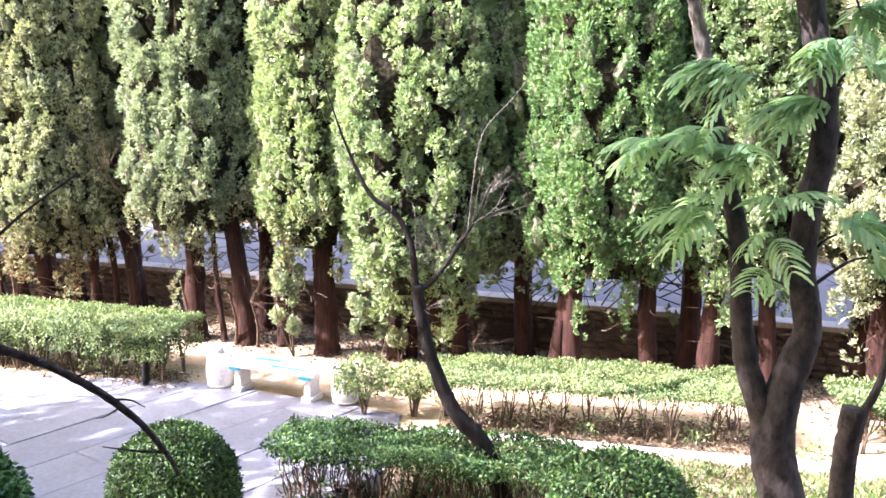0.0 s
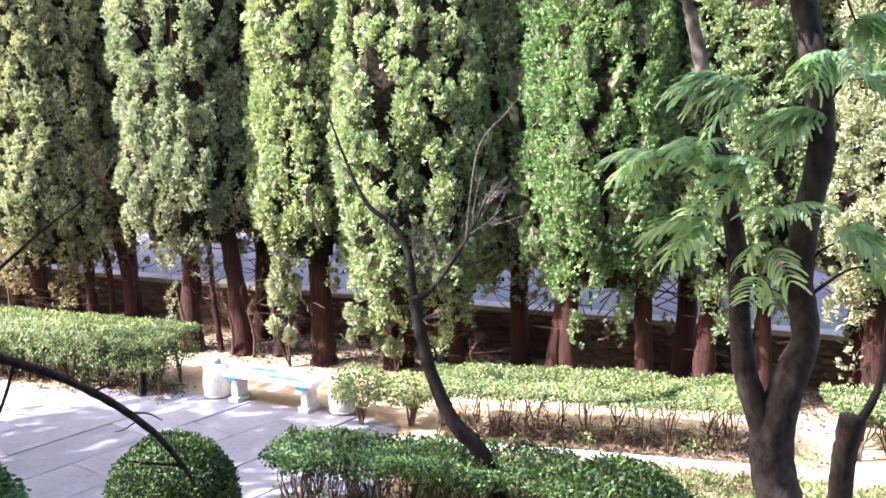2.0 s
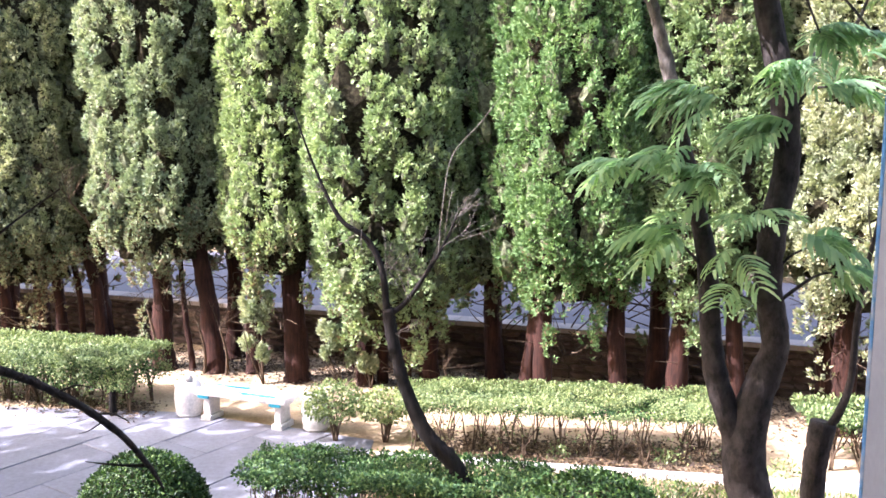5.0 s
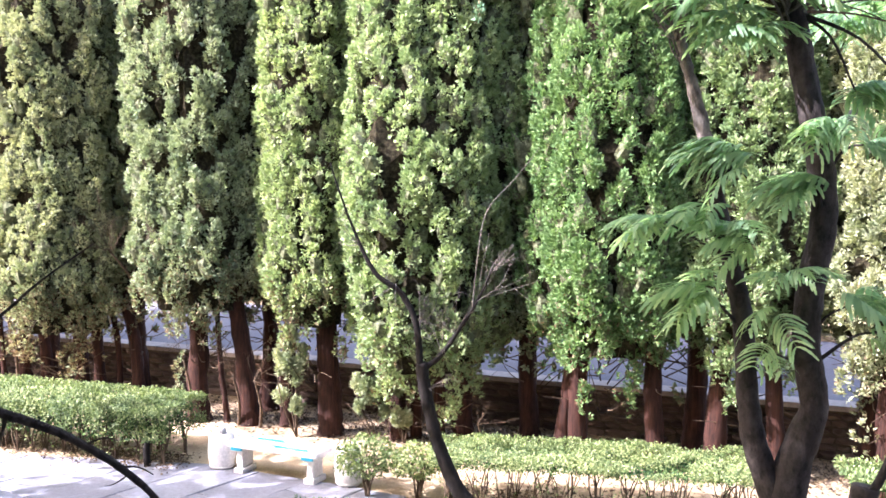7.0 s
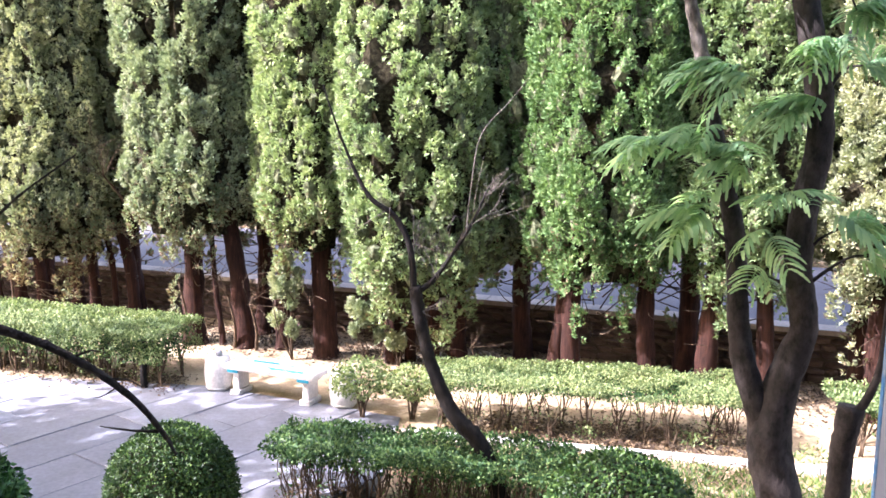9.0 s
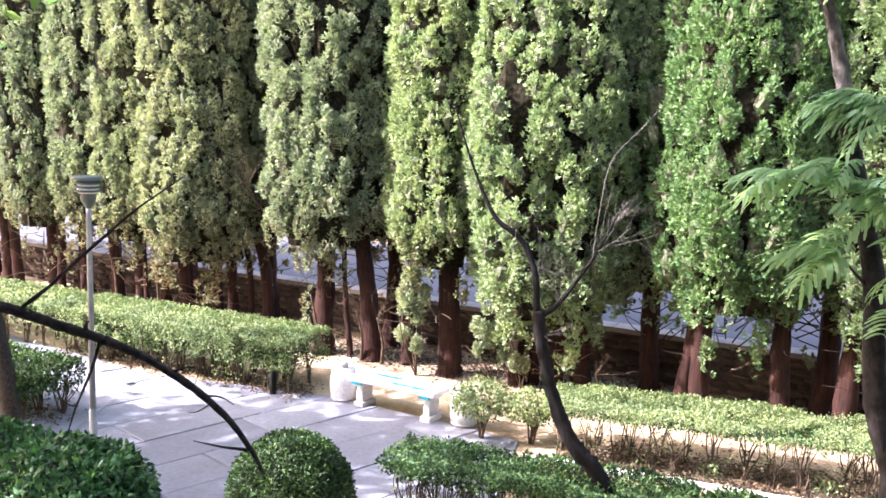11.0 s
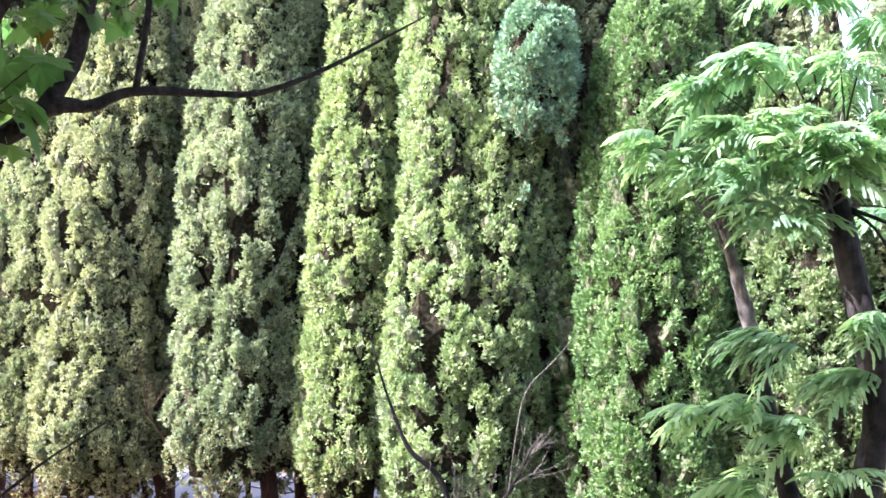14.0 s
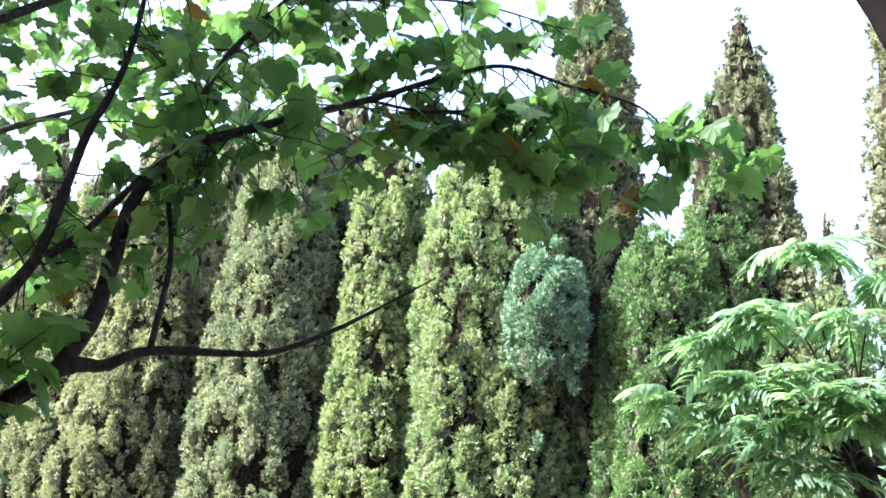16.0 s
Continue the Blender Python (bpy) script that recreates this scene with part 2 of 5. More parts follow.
def tube(pts, radii, sides=8, rough=0.0, seed=0):
    """Vertices and faces of a tapering tube."""
    P = np.array(pts, float)
    n = len(P)
    r = np.interp(np.linspace(0, 1, n), np.linspace(0, 1, len(radii)), radii)
    T = unit(np.gradient(P, axis=0))
    up = np.array([0.31, 0.87, 0.38])
    A = unit(np.cross(T, up))
    B = np.cross(T, A)
    g = np.random.default_rng(seed + 11)
    ang = np.arange(sides) / sides * 2 * np.pi
    k = 1 + rough * g.standard_normal((n, sides))
    V = P[:, None] + (A[:, None] * np.cos(ang)[None, :, None] + B[:, None] * np.sin(ang)[None, :, None]) * (r[:, None] * k)[..., None]
    F = [(i * sides + j, i * sides + (j + 1) % sides, (i + 1) * sides + (j + 1) % sides, (i + 1) * sides + j) for i in range(n - 1) for j in range(sides)]
    F += [tuple(range(sides))[::-1], tuple(range((n - 1) * sides, n * sides))]
    return V.reshape(-1, 3), F


def tubes(list_of):
    """Joins several (verts, faces)."""
    V, F, k = [], [], 0
    for v, f in list_of:
        V.append(v)
        F += [tuple(i + k for i in q) for q in f]
        k += len(v)
    return np.vstack(V), F


def limb(name, pts, radii, mat, parent=None, sides=8, per=5, rough=0.06, label="", seed=0):
    v, f = tube(smooth_path(pts, per), radii, sides, rough, seed)
    return obj(name, v, f, mat, parent, label, smooth=True)


def kites(pos, tip, side, length, width, fold=0.25):
    """Small folded leaves: at pos, pointing along tip, spread along side."""
    nrm = np.cross(side, tip)
    L, W = length[:, None], width[:, None]
    a = pos
    b = pos + tip * L * 0.5 + side * W * 0.5 + nrm * W * fold
    c = pos + tip * L
    d = pos + tip * L * 0.5 - side * W * 0.5 + nrm * W * fold
    n = len(pos)
    V = np.stack([a, b, c, d], 1).reshape(-1, 3)
    F = np.arange(n * 4).reshape(n, 4)
    return V, F


def shards(pos, tip, side, length, width):
    """Narrow pointed sprays, one triangle each."""
    h = side * (width * 0.5)[:, None]
    V = np.stack([pos - h, pos + h, pos + tip * length[:, None]], 1).reshape(-1, 3)
    return V, np.arange(len(pos) * 3).reshape(-1, 3)


def rand_dirs(g, n):
    return unit(g.standard_normal((n, 3)))


def lathe(profile, sides=20, at=(0, 0, 0)):
    """A turned solid from (radius, height) steps."""
    ang = np.arange(sides) / sides * 2 * np.pi
    V = [(at[0] + r * math.cos(a), at[1] + r * math.sin(a), at[2] + z) for r, z in profile for a in ang]
    n = len(profile)
    F = [(i * sides + j, i * sides + (j + 1) % sides, (i + 1) * sides + (j + 1) % sides, (i + 1) * sides + j) for i in range(n - 1) for j in range(sides)]
    F += [tuple(range(sides))[::-1], tuple(range((n - 1) * sides, n * sides))]
    return np.array(V), F


def block(bm, size, m, bevel=0.01, segs=2):
    r = bmesh.ops.create_cube(bm, size=1.0, matrix=m @ Matrix.Diagonal((*size, 1)))
    if bevel:
        es = list({e for v in r["verts"] for e in v.link_edges})
        bmesh.ops.bevel(bm, geom=es, offset=bevel, segments=segs, affect='EDGES', profile=0.6)


def prism(poly, z0, z1, inset=0.012):
    """A slab over a convex outline, with a chamfered top edge."""
    P = np.array(poly)
    c = P.mean(0)
    Q = P + (c - P) * (inset / np.maximum(np.linalg.norm(P - c, axis=1, keepdims=True), 1e-6))
    n = len(P)
    V = [(*p, z0) for p in P] + [(*p, z1 - inset) for p in P] + [(*q, z1) for q in Q]
    F = [(i + k * n, (i + 1) % n + k * n, (i + 1) % n + (k + 1) * n, i + (k + 1) * n) for k in (0, 1) for i in range(n)]
    F.append(tuple(range(2 * n, 3 * n)))
    return np.array(V), F


def clip(poly, region):
    """A convex outline cut by another convex, anticlockwise one."""
    out = list(poly)
    for (ax, ay), (bx, by) in zip(region, region[1:] + region[:1]):
        src, out = out, []
        for p, q in zip(src, src[1:] + src[:1]):
            dp = (bx - ax) * (p[1] - ay) - (by - ay) * (p[0] - ax)
            dq = (bx - ax) * (q[1] - ay) - (by - ay) * (q[0] - ax)
            if dp >= 0:
                out.append(p)
            if dp * dq < 0:
                t = dp / (dp - dq)
                out.append((p[0] + t * (q[0] - p[0]), p[1] + t * (q[1] - p[1])))
        if not out:
            return []
    return out


def inside(x, y, region):
    return all((bx - ax) * (y - ay) - (by - ay) * (x - ax) >= 0 for (ax, ay), (bx, by) in zip(region, region[1:] + region[:1]))


# ---------------------------------------------------------------- ground, paving, kerb, wall, road
SLOPE = -0.37                        # the tree row, wall and road run along y = c + SLOPE x


def row_y(c, x):
    return c + SLOPE * x


def build_ground():
    xs = np.concatenate([[-400, -120, -40], np.linspace(-18, 12, 121), [40, 120, 400]])
    ys = np.concatenate([[-200, -40, -5], np.linspace(3, 20, 69), [30, 60, 150, 600]])
    V, F = [], []
    for y in ys:
        for x in xs:
            h = 0.02 * noise.noise((x * 0.9, y * 0.9, 0)) + 0.012 * noise.noise((x * 3.1, y * 3.1, 4))
            near = inside(x, y, PAVE_A) or inside(x, y, PAVE_B)
            V.append((x, y, -0.06 if near else h - 0.005))
    nx = len(xs)
    for j in range(len(ys) - 1):
        for i in range(nx - 1):
            F.append((j * nx + i, j * nx + i + 1, (j + 1) * nx + i + 1, (j + 1) * nx + i))
    ob = obj("ground", V, F, M_SOIL, smooth=True)
    tagged(ob, "dry tan bare soil with fine dust and stains", "ground", kind="structure")


PAVE_A = [(-6.6, 11.2), (-5.2, 7.6), (-3.0, 6.2), (-0.9, 7.2), (-0.55, 12.75), (-3.6, 14.1), (-6.9, 14.5)]
PAVE_B = [(-6.6, 11.2), (-6.9, 14.5), (-12.6, 17.3), (-14.6, 15.9)]
PAVE_B = PAVE_B[::-1]
if (PAVE_B[1][0] - PAVE_B[0][0]) * (PAVE_B[2][1] - PAVE_B[0][1]) - (PAVE_B[1][1] - PAVE_B[0][1]) * (PAVE_B[2][0] - PAVE_B[0][0]) < 0:
    PAVE_B = PAVE_B[::-1]


def build_pavement():
    bm = bmesh.new()
    for reg in (PAVE_A, PAVE_B):
        bm.faces.new([bm.verts.new((x, y, -0.022)) for x, y in reg])
    bed = part("pavement", bm, M_JOINT)
    tagged(bed, "pale worn concrete slab paving with dark joints", "pavement", kind="structure")
    u, v = np.array((-0.804, 0.595)), np.array((-0.595, -0.804))
    g = np.random.default_rng(5)
    pitch, long = 0.866, 1.9
    for i in range(-5, 9):
        off = g.uniform(0, long)
        gap = g.choice([0.005, 0.009, 0.016])
        for j in range(-9, 1):
            a0, a1 = 11.27 + i * pitch + gap, 11.27 + (i + 1) * pitch - 0.006
            b0, b1 = j * long + off + 0.006, (j + 1) * long + off - 0.006
            quad = [tuple(u * a + v * b) for a, b in ((a0, b0), (a0, b1), (a1, b1), (a1, b0))]
            for reg in (PAVE_A, PAVE_B):
                q = clip(quad, reg)
                if len(q) >= 3:
                    ar = 0.5 * abs(sum(p[0] * r[1] - p[1] * r[0] for p, r in zip(q, q[1:] + q[:1])))
                    if ar > 0.03:
                        V, F = prism(q, -0.06, 0.008 + g.uniform(-0.005, 0.005))
                        obj("slab", V, F, M_SLAB, bed)


def build_kerb():
    kerb = thing("kerb", "thin pale concrete edging between soil bed and lawn", "kerb", kind="structure")
    a, b = np.array((-0.5, 12.05)), np.array((9.0, 9.95))
    n = 11
    d = (b - a) / n
    ang = math.degrees(math.atan2(d[1], d[0]))
    me = None
    for i in range(n):
        p = a + d * (i + 0.5)
        if me is None:
            bm = bmesh.new()
            block(bm, (np.linalg.norm(d) - 0.012, 0.10, 0.16), Matrix(), 0.012)
            ob = part("kerb_stone", bm, M_KERB, kerb)
            me = ob.data
        else:
            ob = new("kerb_stone", me)
            ob.parent = kerb
        ob.matrix_basis = pose(p[0], p[1], 0.0, 0, 0, ang)


WALL_C = 17.0


def build_wall_and_road():
    wall = thing("wall_stone", "low dark brown rubble stone retaining wall with pale coping", "wall", kind="structure")
    ang = math.degrees(math.atan(SLOPE))
    L = math.hypot(1, SLOPE)
    x0, x1 = -16.0, 11.0
    V, F = [], []
    bm = bmesh.new()
    length = (x1 - x0) * L
    mid = (x0 + x1) / 2
    block(bm, (length, 0.30, 0.86), pose(mid, row_y(WALL_C, mid) + 0.03, 0.37, 0, 0, ang), 0.0)
    part("wall_core", bm, M_MORTAR, wall)
    g = np.random.default_rng(9)
    shapes = []
    for k in range(7):
        bm = bmesh.new()
        r = bmesh.ops.create_icosphere(bm, subdivisions=1, radius=0.5)
        for w in bm.verts:
            c = w.co
            m = max(abs(c.x), abs(c.y), abs(c.z))
            c *= (0.5 / m) * 0.75 + 0.25
            c += Vector(g.uniform(-0.05, 0.05, 3))
        me = bpy.data.meshes.new("stone")
        bm.to_mesh(me)
        bm.free()
        me.materials.append(M_STONE)
        shapes.append(me)
    z = -0.04
    while z < 0.72:
        h = g.uniform(0.10, 0.17)
        s = g.uniform(0, 0.3)
        while s < length:
            w = g.uniform(0.18, 0.42)
            x = x0 + s / L + w / 2 / L
            ob = new("stone", shapes[int(g.integers(7))])
            ob.parent = wall
            ob.matrix_basis = pose(x, row_y(WALL_C, x) - 0.13 + g.uniform(-0.025, 0.015), z + h / 2, g.uniform(-4, 4), g.uniform(-5, 5), ang + g.uniform(-4, 4)) @ Matrix.Diagonal((w * 0.97, 0.14, h * 0.96, 1))
            s += w
        z += h
    me = None
    n = 24
    for i in range(n):
        x = x0 + (i + 0.5) * (x1 - x0) / n
        if me is None:
            bm = bmesh.new()
            block(bm, (length / n - 0.01, 0.42, 0.09), Matrix(), 0.014)
            ob = part("coping", bm, M_COPING, wall, "pale concrete coping")
            me = ob.data
        else:
            ob = new("coping", me)
            ob.parent = wall
        ob.matrix_basis = pose(x, row_y(WALL_C, x) - 0.01, 0.84, 0, 0, ang)
    # the raised road behind
    bm = bmesh.new()
    ring = [(-60, row_y(WALL_C, -60) + 0.15), (60, row_y(WALL_C, 60) + 0.15), (60, row_y(WALL_C, 60) + 6.6), (-60, row_y(WALL_C, -60) + 6.6)]
    f = bm.faces.new([bm.verts.new((x, y, 0.80)) for x, y in ring])
    r = bmesh.ops.extrude_face_region(bm, geom=[f])
    for w in r["geom"]:
        if isinstance(w, bmesh.types.BMVert):
            w.co.z = -0.3
    tagged(part("road", bm, M_ROAD), "pale grey concrete road raised behind the stone wall", "road", kind="structure")
    bm = bmesh.new()
    ring = [(-60, row_y(WALL_C, -60) + 6.6), (60, row_y(WALL_C, 60) + 6.6), (60, row_y(WALL_C, 60) + 13), (-60, row_y(WALL_C, -60) + 13)]
    f = bm.faces.new([bm.verts.new((x, y, 0.92)) for x, y in ring])
    r = bmesh.ops.extrude_face_region(bm, geom=[f])
    for w in r["geom"]:
        if isinstance(w, bmesh.types.BMVert):
            w.co.z = -0.3
    tagged(part("verge", bm, M_SOIL), "raised earth verge on the far side of the road", "verge", kind="structure")
    bm = bmesh.new()
    block(bm, (90, 0.3, 2.6), pose(0, row_y(WALL_C + 11.6, 0), 2.2, 0, 0, ang), 0.02)
    tagged(part("wall_far", bm, M_FARWALL), "pale plastered boundary wall behind the trees", "wall", kind="structure")


# ---------------------------------------------------------------- the arcade in which the camera stands


def build_arcade():
    """A plastered arcade wall with one arched opening, closed behind by plain walls."""
    house = thing("building", "lilac-grey plastered arcade pillar and arch with blue-edged corner", "building", kind="structure")
    xr, xl, spring, r = 0.675, -1.925, 5.13, 1.3
    cx = (xr + xl) / 2
    bm = bmesh.new()
    arc = [(cx + r * math.cos(a), spring + r * math.sin(a)) for a in np.linspace(0, math.pi, 33)]
    front = 1.08
    back = 1.38
    # wall carried up out of view, its height chosen to shade near trees
    top, low = 12.8, 3.75

    def strip(pts):
        lo = [bm.verts.new((x, front, z)) for x, z in pts]
        hi = [bm.verts.new((x, back, z)) for x, z in pts]
        bm.faces.new(lo)
        bm.faces.new(hi[::-1])
        for i in range(len(pts)):
            j = (i + 1) % len(pts)
            bm.faces.new((lo[j], lo[i], hi[i], hi[j]))
    strip([(xr, low)] + [(14.0, low), (14.0, top), (cx, top)] + arc[16::-1])
    strip([(xl, low)] + arc[:15:-1] + [(cx, top), (-16.0, top), (-16.0, low)])
    strip([(-16.0, 0), (14.0, 0), (14.0, low), (-16.0, low)])
    part("arcade_wall", bm, M_PLASTER, house)
    # dark strip along the arch, its underside's shade put into the colour
    bm = bmesh.new()
    ring = [[bm.verts.new((cx + (r - d) * math.cos(a), y, spring + (r - d) * math.sin(a))) for y, d in ((front - 0.004, -0.004), (front - 0.004, 0.006), (back + 0.004, 0.006), (back + 0.004, -0.004))] for a in np.linspace(0.16, math.pi - 0.16, 41)]
    for p, q in zip(ring, ring[1:]):
        for i in range(4):
            bm.faces.new((p[i], p[(i + 1) % 4], q[(i + 1) % 4], q[i]))
    part("arch_shade_strip", bm, M_ARCH_SHADE, house, "dark strip standing in for shade under the arch")
    # painted corner line, a few millimetres proud
    bm = bmesh.new()
    block(bm, (0.007, 0.012, 1.3), pose(xr + 0.002, back - 0.006, 4.45), 0.003)
    part("corner_line", bm, M_BLUE, house, "worn blue painted corner line")
    bm = bmesh.new()
    block(bm, (5.8, 3.2, 0.25), pose(-0.7, -0.53, 2.85), 0.0)
    part("loggia_floor", bm, M_KERB, house)
    bm = bmesh.new()
    block(bm, (5.8, 3.2, 0.2), pose(-0.7, -0.55, 6.98), 0.0)
    part("loggia_ceiling", bm, M_PLASTER, house)
    for sx, sy, x, y in ((5.8, 0.25, -0.7, -2.1), (0.25, 3.0, 2.07, -0.46), (0.25, 3.0, -3.47, -0.46)):
        bm = bmesh.new()
        block(bm, (sx, sy, 6.86), pose(x, y, 3.45), 0.0)
        part("room_wall", bm, M_PLASTER, house)


# ---------------------------------------------------------------- cypresses


def ico_ball():
    bm = bmesh.new()
    bmesh.ops.create_icosphere(bm, subdivisions=1, radius=1.0)
    bm.verts.index_update()
    out = np.array([w.co[:] for w in bm.verts]), np.array([[w.index for w in f.verts] for f in bm.faces])
    bm.free()
    return out


BALL = ico_ball()


def crown_cloud(seed, x, y, z0, z1, R, point, count, size, lean=(0, 0), depth=0.30):
    """Upright lobes on a column, tufts on the lobes, sprays on the tufts; returns (spray mesh, lobe bodies, core mesh)."""
    g = np.random.default_rng(seed)
    H = z1 - z0

    def radius(u):
        low = np.clip(0.16 + u * H / 1.3, 0, 1) ** 0.5
        high = np.clip(1 - u ** point, 0, 1) ** 0.62
        return R * low * high * (1 + 0.08 * np.sin(u * H * 1.1 + seed))

    def swell(t, w):
        """Upright ribs and hollows round the tree."""
        h = w * H
        return 1 + 0.08 * np.sin(t * 3 + seed * 1.7 + h * 0.25) + 0.065 * np.sin(t * 6 - seed + 0.5 * np.sin(h * 0.9 + seed)) + 0.04 * np.sin(t * 11 + h * 1.7)

    area = 2 * np.pi * R * H * 0.8
    n_lb = int(area / 0.088)
    # an even but irregular spread of lobes over the column
    i = np.arange(n_lb * 2)
    u = (i * 0.754877666 + g.random()) % 1
    th = ((i * 0.569840291 + g.random()) % 1) * 2 * np.pi
    ok = g.random(len(u)) < 0.12 + radius(u) / R
    u, th = u[ok][:n_lb], th[ok][:n_lb]
    n_lb = len(u)
    u = np.clip(u + g.normal(0, 0.16, n_lb) / H, 0, 0.995)
    th = th + g.normal(0, 0.10, n_lb)
    pr = radius(u) * swell(th, u)
    k = np.clip(pr / 0.6, 0.35, 1)
    lw = g.uniform(0.10, 0.195, n_lb) * k
    ll = lw * g.uniform(1.4, 2.5, n_lb)
    pr = np.maximum(pr * (g.beta(1.9, 1.0, n_lb) * depth + 1 - depth) - lw * 0.55, 0.02)
    # ragged foot: some lobes hang, some are gone
    rag = np.clip(1 - u * H / 1.1, 0, 1)
    dropz = rag * (0.55 * np.sin(th * 4 + seed * 2.3) + g.normal(0, 0.28, n_lb))
    C = np.stack([x + pr * np.cos(th) + lean[0] * u, y + pr * np.sin(th) + lean[1] * u, z0 + u * H + dropz], -1)
    gone = (g.random(n_lb) < 0.30 * rag) | (C[:, 2] < 0.35)
    ll, lw = np.where(gone, 0.02, ll), np.where(gone, 0.02, lw)
    C[gone] = (x, y, z0 + 1.5)
    out = np.stack([np.cos(th), np.sin(th), np.zeros(n_lb)], -1)
    ax = unit(out * 0.24 + [0, 0, 1] + 0.12 * g.standard_normal((n_lb, 3)))

    def on_lobes(n, facing, weight):
        """Places and outward directions on the lobes."""
        q = g.choice(n_lb, n, p=weight / weight.sum())
        d = unit(rand_dirs(g, n) + facing * out[q] + [0, 0, 0.25])
        al = (d * ax[q]).sum(-1, keepdims=True)
        taper = np.where(al > 0, 1 - 0.50 * al ** 2, 1.0)
        return q, d, C[q] + ax[q] * al * ll[q, None] + (d - al * ax[q]) * lw[q, None] * taper

    wt = lw * ll * np.clip(1.0 - 1.1 * np.sin(th), 0.14, 1.6)
    wt[gone] = 0
    per = 12
    nt = max(count // per, 10)
    q, td, tp = on_lobes(nt, 0.85, wt)
    tp = tp + td * g.normal(0.0, 0.022, (nt, 1))
    tr = g.uniform(0.022, 0.050, nt)
    ta = unit(0.55 * td + 0.75 * ax[q] + 0.25 * g.standard_normal((nt, 3)))
    # sprays round each tuft
    m = nt * per
    k = np.repeat(np.arange(nt), per)
    d = unit(rand_dirs(g, m) + 0.7 * td[k])
    pos = tp[k] + d * tr[k, None] * [1, 1, 1.25]
    tip = unit(0.55 * d + 0.65 * ta[k] + 0.35 * g.standard_normal((m, 3)))
    side = unit(np.cross(d + 0.30 * g.standard_normal((m, 3)), tip))
    ln = size * g.uniform(0.6, 1.35, m)
    V, F = shards(pos, tip, side, ln, ln * g.uniform(0.48, 0.82, m))
    # solid body of each lobe, its shade put into a darker green
    b1 = unit(np.cross(ax, [0.3, 0.2, 0.1]))
    b2 = np.cross(ax, b1)
    T, TF = BALL
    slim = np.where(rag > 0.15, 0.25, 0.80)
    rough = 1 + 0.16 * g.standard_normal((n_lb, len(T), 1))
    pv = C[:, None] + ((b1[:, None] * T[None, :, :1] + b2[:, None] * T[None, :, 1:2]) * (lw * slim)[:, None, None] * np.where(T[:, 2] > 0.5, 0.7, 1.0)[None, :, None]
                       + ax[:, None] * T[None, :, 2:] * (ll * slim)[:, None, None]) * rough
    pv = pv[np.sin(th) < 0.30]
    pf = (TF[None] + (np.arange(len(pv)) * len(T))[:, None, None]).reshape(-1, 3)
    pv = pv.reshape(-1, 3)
    # lumpy solid body added to stop light, coloured dark for the shade inside
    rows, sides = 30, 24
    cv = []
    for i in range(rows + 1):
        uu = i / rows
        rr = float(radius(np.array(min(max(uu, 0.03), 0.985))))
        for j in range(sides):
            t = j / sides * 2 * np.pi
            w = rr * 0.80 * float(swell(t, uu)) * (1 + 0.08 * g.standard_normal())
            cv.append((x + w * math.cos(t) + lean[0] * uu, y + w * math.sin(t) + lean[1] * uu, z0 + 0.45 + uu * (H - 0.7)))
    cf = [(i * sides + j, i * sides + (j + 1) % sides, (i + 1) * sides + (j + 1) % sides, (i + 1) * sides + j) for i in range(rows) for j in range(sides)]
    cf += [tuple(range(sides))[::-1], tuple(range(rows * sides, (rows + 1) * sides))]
    return (V, F), (pv, pf), (np.array(cv), cf)


def split(V, F, m):
    """The sprays that the mask names, as a mesh of their own."""
    W = V.reshape(-1, 3, 3)[m].reshape(-1, 3)
    return W, np.arange(len(W)).reshape(-1, 3)


